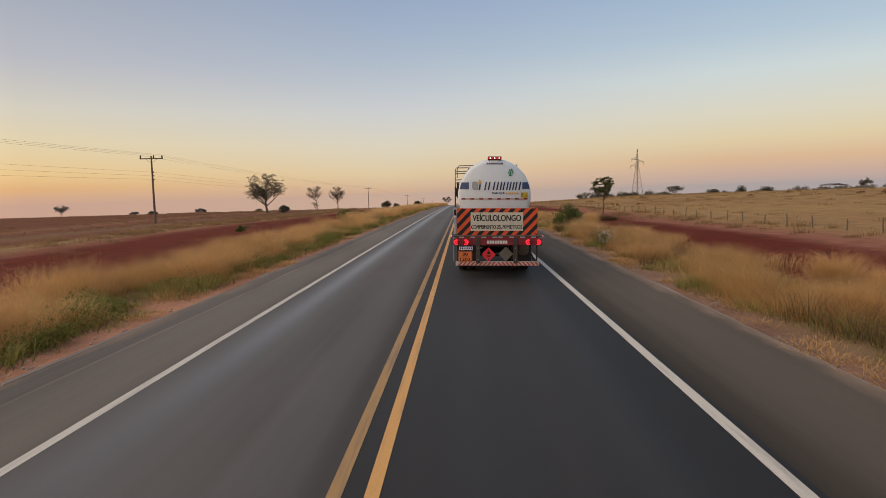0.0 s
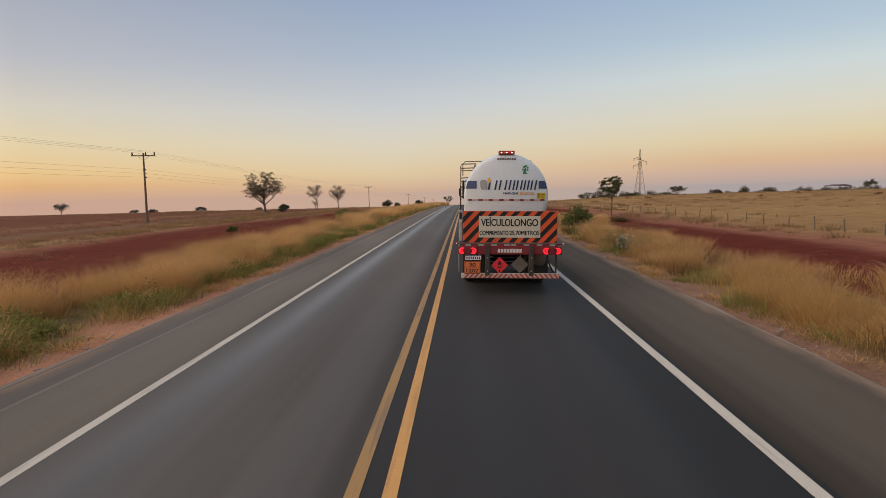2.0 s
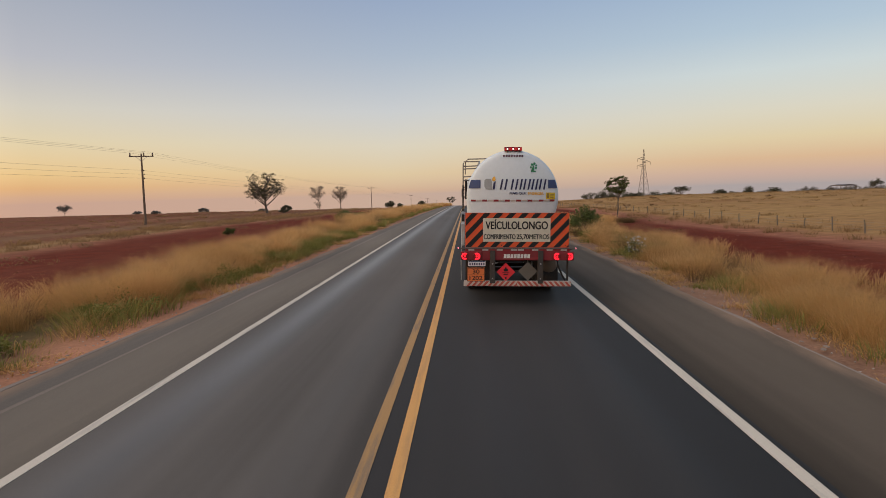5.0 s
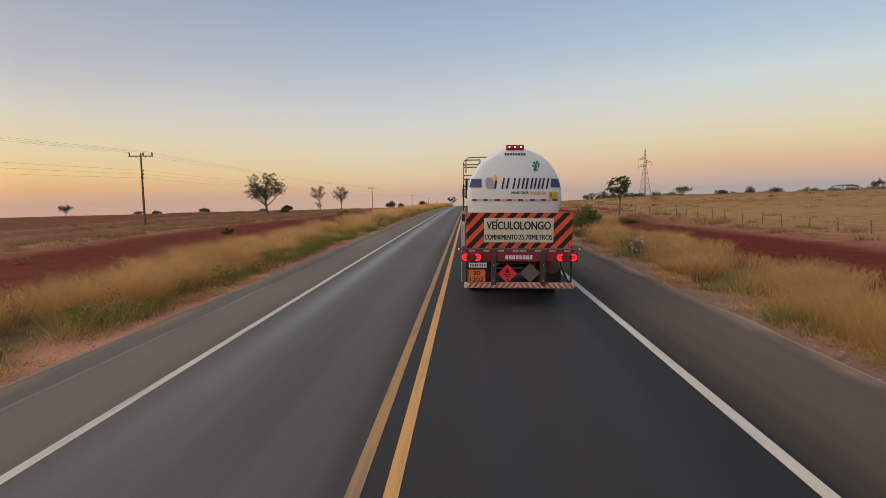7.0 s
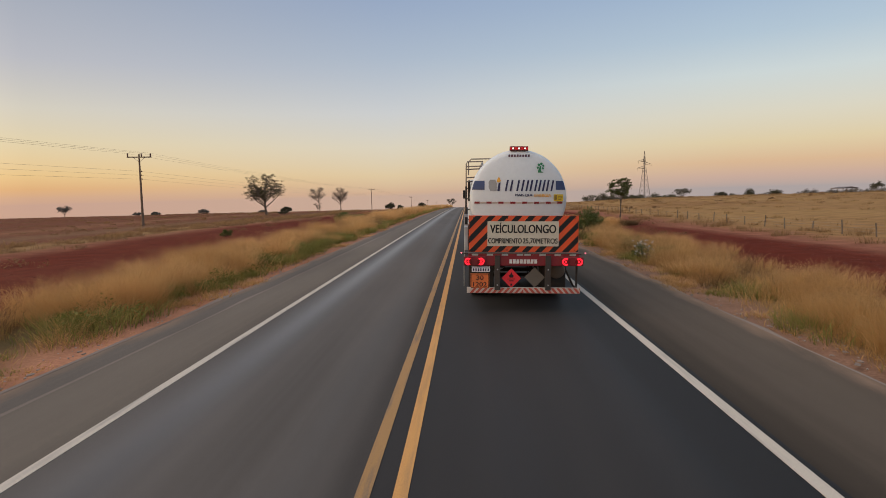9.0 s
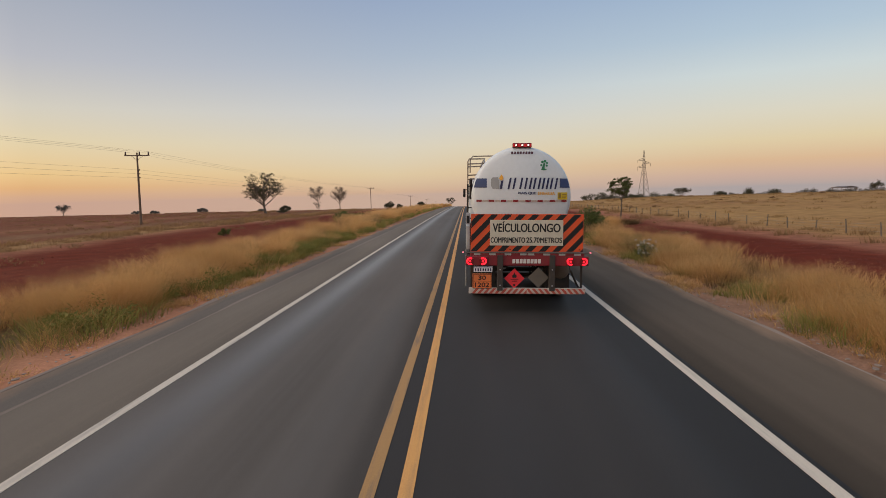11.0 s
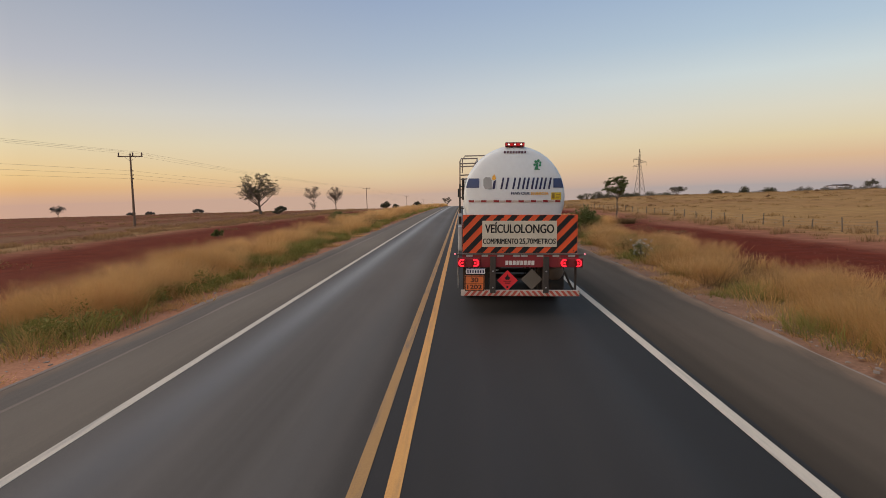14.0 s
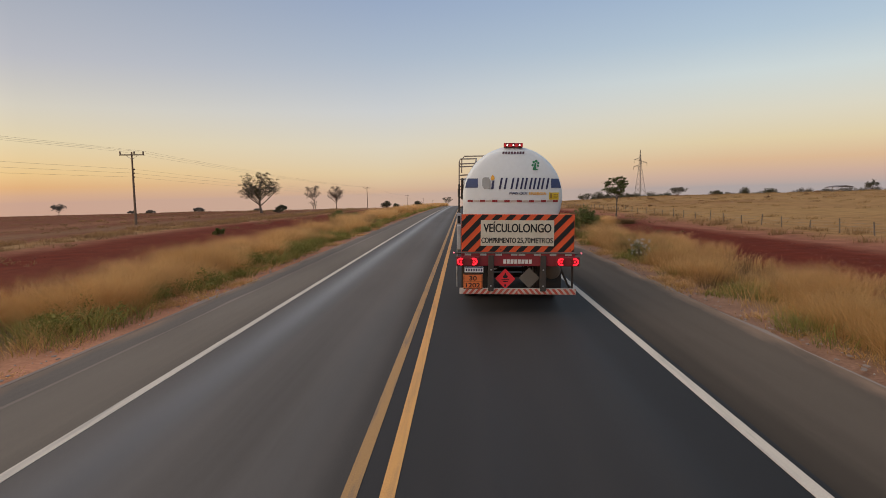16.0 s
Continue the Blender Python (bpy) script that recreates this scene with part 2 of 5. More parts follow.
M_GROUND = ground_mat()
M_LANE_L = asphalt("worn_grey_asphalt", (0.085, 0.072, 0.062), (0.118, 0.102, 0.09), 0.8, [(-4.9, 0.8, 1.0), (-3.0, 0.5, 0.3)], 0.48, 0.17, None, 0.08, [(-5.5, 1.0), (-3.4, 1.0), (-2.75, 0.86), (-2.4, 0.6)])
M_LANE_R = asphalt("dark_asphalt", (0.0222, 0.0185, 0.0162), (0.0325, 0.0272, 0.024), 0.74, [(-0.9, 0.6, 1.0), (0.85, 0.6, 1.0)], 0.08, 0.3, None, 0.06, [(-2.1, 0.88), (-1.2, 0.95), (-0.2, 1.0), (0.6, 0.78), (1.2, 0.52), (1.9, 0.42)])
M_SHOULDER = asphalt("brown_dusty_asphalt", (0.1, 0.079, 0.0595), (0.156, 0.1245, 0.095), 0.85, [(-6.6, 0.5, 1.0), (3.2, 0.5, 1.0)], 0.04, 0.18, (-6.9, -7.9), 0.1)
M_SHOULDER_R = asphalt("dark_brown_dusty_asphalt", (0.0685, 0.052, 0.0385), (0.106, 0.0822, 0.0615), 0.88, [(-6.6, 0.5, 1.0), (3.2, 0.5, 1.0)], 0.03, 0.1, (3.8, 4.75), 0.16, [(2.0, 0.5), (2.4, 0.6), (2.75, 0.92), (3.1, 1.0)])
M_SHOULDER_OLD = asphalt("older_grey_asphalt", (0.092, 0.0755, 0.061), (0.143, 0.1185, 0.097), 0.9, [(-6.6, 0.5, 1.0), (3.2, 0.5, 1.0)], 0.03, 0.12, (-7.1, -7.8), 0.1)
M_EDGE = asphalt("pale_crumbled_asphalt", (0.14, 0.11, 0.09), (0.26, 0.2, 0.16), 0.9, [(-7.0, 0.3, 1.0), (4.0, 0.3, 1.0)], 0.02, 0.1)
M_YELLOW = line_paint("worn_yellow_road_paint", (0.62, 0.3, 0.08), 0.45)
M_YELLOW_OLD = line_paint("faded_yellow_road_paint", (0.37, 0.195, 0.062), 1.0)
M_WHITE_LINE = line_paint("white_road_paint", (0.55, 0.465, 0.365), 0.6)
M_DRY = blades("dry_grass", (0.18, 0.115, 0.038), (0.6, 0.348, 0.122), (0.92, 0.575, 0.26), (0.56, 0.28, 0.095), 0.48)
# dark blades: painted shade inside the verge grass, and the brown brush
M_BROWN = blades("dark_brown_stems", (0.07, 0.045, 0.024), (0.16, 0.095, 0.045), (0.3, 0.18, 0.08), (0.12, 0.075, 0.035))
M_PLUME = blades("feathery_seed_heads", (0.42, 0.25, 0.1), (0.5, 0.3, 0.125), (0.6, 0.38, 0.17), (0.42, 0.23, 0.085), 0.5)
M_SHRUB = blades("green_shrub_leaves", (0.075, 0.095, 0.028), (0.1, 0.125, 0.036), (0.16, 0.175, 0.05), (0.19, 0.17, 0.06), 0.35)
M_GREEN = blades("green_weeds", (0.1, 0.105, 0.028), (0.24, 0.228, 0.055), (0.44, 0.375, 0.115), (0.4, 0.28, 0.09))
M_STUBBLE = blades("golden_pasture_grass", (0.27, 0.165, 0.07), (0.38, 0.235, 0.1), (0.46, 0.3, 0.145), (0.3, 0.175, 0.07))
M_FIELD = blades("browned_field_grass", (0.2, 0.12, 0.06), (0.33, 0.2, 0.09), (0.43, 0.27, 0.13), (0.3, 0.16, 0.075))
M_SCRUB = blades("withered_scrub", (0.21, 0.115, 0.062), (0.27, 0.155, 0.08), (0.36, 0.22, 0.11), (0.22, 0.12, 0.06), 0.4)
M_LEAF = blades("tree_leaves", (0.06, 0.08, 0.022), (0.07, 0.09, 0.025), (0.1, 0.115, 0.035), (0.12, 0.1, 0.035), 0.25)
# far foliage: distance haze is put into the leaf colour by lightening it
M_FAR_LEAF = blades("far_leaves_haze_tint", (0.075, 0.075, 0.045), (0.08, 0.08, 0.048), (0.1, 0.095, 0.06), (0.12, 0.09, 0.055), 0.2)
M_SPARSE = blades("thin_brownish_leaves", (0.065, 0.06, 0.026), (0.075, 0.07, 0.03), (0.1, 0.085, 0.04), (0.13, 0.095, 0.05), 0.3)
# dusk haze painted as grey straight into the leaf colour of the farthest trees
M_HAZE_LEAF = blades("leaves_with_painted_haze", (0.15, 0.135, 0.115), (0.16, 0.145, 0.125), (0.18, 0.16, 0.135), (0.17, 0.14, 0.115), 0.2)
M_BARK = bark_mat("tree_bark", (0.06, 0.045, 0.035), (0.16, 0.12, 0.095))
M_PALE_BARK = bark_mat("pale_dry_branches", (0.16, 0.115, 0.08), (0.3, 0.23, 0.17))
M_DRYBARK = bark_mat("dry_brown_branches", (0.11, 0.075, 0.052), (0.21, 0.15, 0.105))
M_POLE = painted("brown_stained_concrete", (0.16, 0.108, 0.074), 0.85, 0, 0.4, scale=1.5)
M_LATTICE = painted("weathered_lattice_steel", (0.19, 0.165, 0.145), 0.6, 0.3, 0.3)
M_TAN = painted("dusty_tan_metal", (0.17, 0.125, 0.092), 0.7, 0, 0.4)
M_GUARD = painted("scuffed_grey_plastic", (0.4, 0.4, 0.39), 0.5, 0, 0.35)
M_UPRIGHT = painted("dusty_grey_steel", (0.045, 0.037, 0.032), 0.7, 0.2, 0.45)
M_CLOD = painted("red_soil_clods", (0.135, 0.027, 0.014), 0.95, 0, 0.5, (0.26, 0.11, 0.065), 2.0)
M_LEDGE = painted("dusty_grey_ledge", (0.13, 0.11, 0.1), 0.65, 0.2, 0.4)
M_BLOSSOM = blades("pale_blossoms", (0.62, 0.6, 0.55), (0.7, 0.68, 0.63), (0.78, 0.76, 0.7), (0.55, 0.5, 0.42), 0.3)
M_STONE = painted("pale_gravel", (0.36, 0.3, 0.25), 0.9, 0, 0.4)
M_STEEL = painted("galvanised_steel", (0.36, 0.36, 0.36), 0.5, 0.6, 0.3)
M_RAIL = painted("dull_brown_steel", (0.24, 0.19, 0.15), 0.5, 0.4, 0.3)
M_WIRE = painted("dull_wire", (0.3, 0.25, 0.2), 0.6, 0.4)
M_POST = bark_mat("grey_fence_wood", (0.1, 0.07, 0.05), (0.22, 0.17, 0.13))
M_INSUL = painted("brown_porcelain", (0.1, 0.05, 0.035), 0.3)
M_TANK = painted("white_tank_enamel", (0.63, 0.652, 0.655), 0.32, 0, 0.08, (0.5, 0.45, 0.4), 0.8)
M_BLUE = painted("blue_vinyl", (0.028, 0.052, 0.145), 0.4)
M_MAKER = painted("dark_maroon_vinyl", (0.07, 0.014, 0.03), 0.4)
M_NAVY = painted("navy_vinyl", (0.012, 0.017, 0.075), 0.4)
M_GREYV = painted("grey_vinyl", (0.3, 0.3, 0.29), 0.4)
M_AMBER = painted("amber_vinyl", (0.75, 0.36, 0.03), 0.4)
M_LEAFV = painted("green_vinyl", (0.015, 0.2, 0.08), 0.4)
M_OCHREV = painted("ochre_print", (0.27, 0.17, 0.02), 0.45)
M_YELLOWV = painted("yellow_sticker", (0.66, 0.46, 0.015), 0.45)
M_ORANGE = painted("orange_reflective_sheet", (0.69, 0.083, 0.015), 0.62, 0, 0.28)
M_BLACK = painted("black_paint", (0.009, 0.008, 0.008), 0.75, 0, 0.06)
M_CREAM = painted("cream_sign_sheet", (0.58, 0.515, 0.405), 0.55, 0, 0.25)
M_RED = painted("red_chassis_paint", (0.21, 0.009, 0.016), 0.45, 0, 0.35)
M_REDREF = painted("red_reflective_tape", (0.24, 0.012, 0.014), 0.4)
M_WHITEREF = painted("white_reflective_tape", (0.66, 0.62, 0.58), 0.4)
M_TAPE = painted("greyed_white_tape", (0.42, 0.4, 0.38), 0.4, 0, 0.4)
M_DIRTYWHITE = painted("dirty_white_tape", (0.5, 0.42, 0.36), 0.5, 0, 0.45)
M_SALMON = painted("faded_red_tape", (0.42, 0.065, 0.04), 0.5, 0, 0.4)
M_UNORANGE = painted("orange_hazard_panel", (0.74, 0.17, 0.035), 0.55)
M_DIAMOND = painted("red_hazard_placard", (0.72, 0.02, 0.03), 0.45, 0, 0.2)
M_DULL = painted("grey_metal_placard", (0.15, 0.125, 0.1), 0.55, 0.4)
M_IRON = painted("dark_chassis_steel", (0.03, 0.024, 0.02), 0.75, 0.2, 0.4)
M_RUBBER = painted("tyre_rubber", (0.02, 0.018, 0.017), 0.85, 0, 0.5)
M_LAMPGLASS = painted("red_lamp_plastic", (0.13, 0.003, 0.006), 0.3, 0, 0.05)
M_LIT = glowing("lit_red_lamp", (1.0, 0.014, 0.03), 1.6)
M_PLATE = painted("white_plate_enamel", (0.8, 0.76, 0.77), 0.4, 0, 0.15)
M_WEED = blades("leafy_green_weeds", (0.1, 0.11, 0.024), (0.195, 0.19, 0.042), (0.32, 0.28, 0.075), (0.3, 0.22, 0.062), 0.35)
M_DIMLIT = glowing("dim_red_lens", (0.5, 0.005, 0.01), 0.25)
M_LITPINK = glowing("lit_pink_lamp", (1.0, 0.2, 0.24), 1.4)
M_LITWHITE = glowing("lit_pale_lamp", (1.0, 0.72, 0.62), 1.6)
M_GLASS = painted("dark_glass", (0.01, 0.012, 0.015), 0.1, 0, 0.05)
M_ROOF = painted("rusty_sheet_roof", (0.16, 0.13, 0.12), 0.7, 0.3, 0.4)


# ---- mesh helpers ----
def mesh_of(name, verts, faces, material, smooth=False):
    me = bpy.data.meshes.new(name)
    me.from_pydata([tuple(map(float, v)) for v in verts], [], faces)
    me.materials.append(material)
    if smooth:
        me.polygons.foreach_set("use_smooth", [True] * len(me.polygons))
    me.update()
    return me


def part(name, geo, material, parent=None, label="", smooth=False):
    """One mesh object from (verts, faces), under a thing or a part."""
    if isinstance(geo, bmesh.types.BMesh):
        me = bpy.data.meshes.new(name)
        geo.to_mesh(me)
        geo.free()
        me.materials.append(material)
        if smooth:
            me.polygons.foreach_set("use_smooth", [True] * len(me.polygons))
    else:
        me = mesh_of(name, geo[0], geo[1], material, smooth)
    ob = new(name, me)
    if parent is not None:
        ob.parent = parent
    return tagged(ob, label) if label else ob


def join(*geos):
    vs, fs = [], []
    for v, f in geos:
        k = len(vs)
        vs += [tuple(p) for p in v]
        fs += [tuple(i + k for i in q) for q in f]
    return vs, fs


def box(x0, x1, y0, y1, z0, z1, bevel=0.0):
    bm = bmesh.new()
    bmesh.ops.create_cube(bm, size=1)
    for v in bm.verts:
        v.co = ((x0 + x1) / 2 + v.co.x * (x1 - x0), (y0 + y1) / 2 + v.co.y * (y1 - y0), (z0 + z1) / 2 + v.co.z * (z1 - z0))
    if bevel:
        bmesh.ops.bevel(bm, geom=bm.edges[:], offset=bevel, segments=2, affect="EDGES", profile=0.5)
    bm.verts.index_update()
    out = [v.co[:] for v in bm.verts], [tuple(v.index for v in f.verts) for f in bm.faces]
    bm.free()
    return out


def tube(points, radii, n=8, caps=True):
    """A round bar along points; radii one number or one per point."""
    pts = [Vector(p) for p in points]
    if isinstance(radii, (int, float)):
        radii = [radii] * len(pts)
    vs, fs = [], []
    side = None
    for i, p in enumerate(pts):
        d = (pts[min(i + 1, len(pts) - 1)] - pts[max(i - 1, 0)]).normalized()
        ref = Vector((0, 0, 1)) if abs(d.z) < 0.9 else Vector((1, 0, 0))
        if side is None or side.cross(d).length < 0.05:
            side = d.cross(ref).normalized()
        side = (side - d * side.dot(d)).normalized()
        up = d.cross(side)
        for k in range(n):
            a = 2 * math.pi * k / n
            vs.append(tuple(p + (side * math.cos(a) + up * math.sin(a)) * radii[i]))
    for i in range(len(pts) - 1):
        for k in range(n):
            a, b_ = i * n + k, i * n + (k + 1) % n
            fs.append((a, b_, b_ + n, a + n))
    if caps:
        fs.append(tuple(range(n - 1, -1, -1)))
        fs.append(tuple(range((len(pts) - 1) * n, len(pts) * n)))
    return vs, fs


def lathe(profile, n=32, axis="y"):
    """Turns (along, radius) pairs round an axis."""
    vs, fs = [], []
    for a, r in profile:
        for k in range(n):
            t = 2 * math.pi * k / n
            u, w = r * math.cos(t), r * math.sin(t)
            vs.append((u, a, w) if axis == "y" else ((a, u, w) if axis == "x" else (u, w, a)))
    for i in range(len(profile) - 1):
        for k in range(n):
            a, b_ = i * n + k, i * n + (k + 1) % n
            fs.append((a, b_, b_ + n, a + n))
    return vs, fs


def moved(geo, dx=0, dy=0, dz=0):
    return [(x + dx, y + dy, z + dz) for x, y, z in geo[0]], geo[1]


def clip_band(x0, x1, z0, z1, a, b_, lean):
    """The part of a slanted band (a <= x - lean * z <= b_) inside a rectangle, as a list of (x, z)."""
    poly = [(x0, z0), (x1, z0), (x1, z1), (x0, z1)]
    for sign, lim in ((1, a), (-1, -b_)):
        out = []
        for i, p in enumerate(poly):
            q = poly[(i + 1) % len(poly)]
            dp, dq = sign * (p[0] - lean * p[1]) - lim, sign * (q[0] - lean * q[1]) - lim
            if dp >= 0:
                out.append(p)
            if dp * dq < 0:
                s = dp / (dp - dq)
                out.append((p[0] + s * (q[0] - p[0]), p[1] + s * (q[1] - p[1])))
        poly = out
        if len(poly) < 3:
            return []
    return poly


def slab(poly, y0, y1):
    """A flat plate of outline (x, z), between depths y0 (rear) and y1."""
    k = len(poly)
    vs = [(x, y0, z) for x, z in poly] + [(x, y1, z) for x, z in poly]
    fs = [tuple(range(k)), tuple(range(2 * k - 1, k - 1, -1))]
    fs += [((i + 1) % k, i, i + k, (i + 1) % k + k) for i in range(k)]
    return vs, fs


def words(text, height, width, bold=0.006):
    """Lettering standing in the x-z plane, fitted to a height and width, centred."""
    cu = bpy.data.curves.new("lettering", "FONT")
    cu.body, cu.size, cu.align_x = text, 1.0, "CENTER"
    cu.offset = bold
    ob = bpy.data.objects.new("lettering", cu)
    scene.collection.objects.link(ob)
    dg = bpy.context.evaluated_depsgraph_get()
    me = bpy.data.meshes.new_from_object(ob.evaluated_get(dg))
    vs = [v.co[:] for v in me.vertices]
    fs = [tuple(p.vertices) for p in me.polygons]
    bpy.data.objects.remove(ob)
    bpy.data.meshes.remove(me)
    xs, ys = [v[0] for v in vs], [v[1] for v in vs]
    sx, sy = width / (max(xs) - min(xs)), height / (max(ys) - min(ys))
    cx, cy = (max(xs) + min(xs)) / 2, (max(ys) + min(ys)) / 2
    return [((x - cx) * sx, 0.0, (y - cy) * sy) for x, y, _ in vs], fs


# ---- lie of the land: the road leans 1.5 degrees, the ground falls away ahead, rises on the right ----
LEAN = math.tan(radians(1.5))
EDGE_L, LINE_L, MID, LINE_R, EDGE_R = -7.74, -5.62, -2.12, 1.93, 4.66


def smooth(a, b_, x):
    t = min(max((x - a) / (b_ - a), 0), 1)
    return t * t * (3 - 2 * t)


def fall(y):
    d = max(y + 14.0, 0.0)
    return -4e-5 * d * d if d < 270 else -4e-5 * 270 * 270 - 0.0216 * (d - 270)


def road_z(x, y):
    return -x * LEAN + fall(y)


def land_z(x, y):
    """Height of the ground sheet."""
    if x < EDGE_L:
        s = smooth(0, 1, (EDGE_L - x) / 22)
        base = -EDGE_L * LEAN * (1 - s) - 0.1 * smooth(0, 1.5, EDGE_L - x)
        base += 0.35 * s * (noise.noise((x * 0.045, y * 0.02, 3.1))) + 0.06 * noise.noise((x * 0.4, y * 0.3, 1.0))
    elif x > EDGE_R:
        s = smooth(0, 1, (x - EDGE_R) / 10)
        base = -EDGE_R * LEAN * (1 - s) - 0.08 * smooth(0, 1.5, x - EDGE_R) + 1.95 * smooth(8, 70, x)
        base += s * 0.3 * noise.noise((x * 0.04, y * 0.02, 7.7)) + 0.05 * noise.noise((x * 0.4, y * 0.3, 5.0))
    else:
        return road_z(x, y) - 0.10
    return base + fall(y) - 0.02


def spread(stops):
    """Positions from (from, to, step) runs."""
    out = []
    for a, b_, s in stops:
        k = max(1, round((b_ - a) / s))
        out += [a + (b_ - a) * i / k for i in range(k)]
    return out + [stops[-1][1]]


YS = spread([(-260, -60, 8), (-60, 60, 2.0), (60, 160, 5), (160, 500, 12), (500, 1200, 50), (1200, 4200, 300)])
XS = spread([(-3500, -600, 300), (-600, -120, 40), (-120, -40, 5), (-40, EDGE_L, 1.2), (EDGE_L, EDGE_R, 2.0), (EDGE_R, 30, 1.0), (30, 120, 5), (120, 600, 40), (600, 3500, 300)])
nx = len(XS)
gv = [(x, y, land_z(x, y)) for y in YS for x in XS]
gf = [(j * nx + i, j * nx + i + 1, (j + 1) * nx + i + 1, (j + 1) * nx + i) for j in range(len(YS) - 1) for i in range(nx - 1)]
tagged(part("ground", (gv, gf), M_GROUND, smooth=True), "red bare soil, straw strips and golden dry pasture", "ground", kind="structure")


def strip(name, x0, x1, y0, y1, lift, depth, material, label, category, ragged=0.0, cols=4):
    """A long slab that follows the road, with its thickness, and an uneven outer edge where wanted."""
    ys = [y for y in spread([(-260, -60, 8), (-60, 60, 1.5), (60, 160, 4), (160, 600, 12), (600, 1200, 60)]) if y0 <= y <= y1]
    vs, fs = [], []
    for y in ys:
        for c in range(cols + 1):
            x = x0 + (x1 - x0) * c / cols
            if ragged and (c == 0 if ragged < 0 else c == cols):
                x += abs(ragged) * (noise.noise((0.0, y * 0.35, 2.0)) + 0.6 * noise.noise((4.0, y * 1.1, 2.0)))
            vs.append((x, y, road_z(x, y) + lift))
    k, top = cols + 1, len(vs)
    for j in range(len(ys) - 1):
        for c in range(cols):
            a = j * k + c
            fs.append((a, a + 1, a + k + 1, a + k))
    for side in (0, cols):
        low = len(vs)
        vs += [(vs[j * k + side][0], y, vs[j * k + side][2] - depth) for j, y in enumerate(ys)]
        for j in range(len(ys) - 1):
            a, b_ = j * k + side, (j + 1) * k + side
            fs.append((a, b_, low + j + 1, low + j) if side == 0 else (b_, a, low + j, low + j + 1))
    return tagged(part(name, (vs, fs), material), label, category, kind="structure")


strip("road", LINE_L - 0.06, MID - 0.17, -260, 1100, 0.0, 0.2, M_LANE_L, "worn grey asphalt lane with polished wheel tracks", "road")
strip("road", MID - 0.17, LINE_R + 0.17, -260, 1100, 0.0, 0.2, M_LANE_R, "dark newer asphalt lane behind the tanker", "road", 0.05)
SEAM = -7.0
strip("road_shoulder", EDGE_L + 0.07, SEAM, -260, 1100, -0.012, 0.2, M_SHOULDER_OLD, "older grey asphalt outside the shoulder seam", "road shoulder")
strip("road_seam", SEAM - 0.075, SEAM + 0.004, -260, 1100, -0.007, 0.05, M_EDGE, "pale crumbled seam along the shoulder", "road seam", -0.09)
strip("road_shoulder", SEAM, LINE_L - 0.06, -260, 1100, 0.0, 0.2, M_SHOULDER, "dusty brown-grey asphalt shoulder", "road shoulder")
strip("road_shoulder", LINE_R + 0.14, EDGE_R - 0.07, -260, 1100, -0.004, 0.2, M_SHOULDER_R, "dusty brown-grey asphalt shoulder", "road shoulder")
strip("road_edge", EDGE_L, EDGE_L + 0.08, -260, 1100, -0.006, 0.2, M_EDGE, "pale crumbling edge of the asphalt", "road edge", -0.16)
strip("road_edge", EDGE_R - 0.08, EDGE_R, -260, 1100, -0.010, 0.2, M_EDGE, "pale crumbling edge of the asphalt", "road edge", 0.2)
for x, paint, state in ((MID - 0.17, M_YELLOW_OLD, "faded worn"), (MID + 0.17, M_YELLOW, "bright")):
    strip("road_marking", x - 0.068, x + 0.068, -260, 1100, 0.005, 0.006, paint, state + " solid yellow centre line on asphalt", "road marking", cols=1)
for x, half in ((LINE_L, 0.065), (LINE_R, 0.08)):
    strip("road_marking", x - half, x + half, -260, 1100, 0.005, 0.006, M_WHITE_LINE, "solid white edge line on asphalt", "road marking", cols=1)

# ---- the road tanker: rear trailer, front trailer and tractor, coupled ----
truck = new("tanker_truck")
truck.matrix_basis = pose(-0.06, 0, 0.0016, 0, 1.5, 0)
tagged(truck, "white fuel tanker truck with orange striped board on asphalt", "truck")
R, ZC, Y_END = 1.2, 2.6, 1.34


def dish(x, z):
    """Depth of the dished rear end at a point of it."""
    q = (x * x + (z - ZC) ** 2) / (R * R)
    return 1.03 + 0.19 * q


def tank_geo(y0, y1):
    """A barrel with dished ends and a rounded knuckle."""
    prof = [(y0 - 0.31, 0.001)]
    prof += [(y0 - 0.31 + 0.19 * f * f, R * f) for f in (0.15, 0.3, 0.45, 0.6, 0.75, 0.86, 0.93)]
    prof += [(y0 - 0.31 + 0.19 * 0.93 ** 2 + 0.03, R * 0.965), (y0 - 0.06, R * 0.988), (y0, R)]
    for k in range(1, 7):
        y = y0 + (y1 - y0) * k / 7
        prof += [(y - 0.03, R), (y - 0.02, R + 0.012), (y + 0.02, R + 0.012), (y + 0.03, R)]
    prof += [(y1, R), (y1 + 0.06, R * 0.985), (y1 + 0.15, R * 0.93), (y1 + 0.25, R * 0.6), (y1 + 0.31, 0.001)]
    return moved(lathe(prof, 72), 0, 0, ZC)


def plate(name, poly, lift, material, parent, label=""):
    """A thin sticker that follows the dished end."""
    bm = bmesh.new()
    vs = [bm.verts.new((x, 0, z)) for x, z in poly]
    bm.faces.new(vs)
    bmesh.ops.triangulate(bm, faces=bm.faces[:])
    bmesh.ops.subdivide_edges(bm, edges=bm.edges[:], cuts=2, use_grid_fill=True)
    for v in bm.verts:
        v.co.y = dish(v.co.x, v.co.z) - lift
    return part(name, bm, material, parent, label)


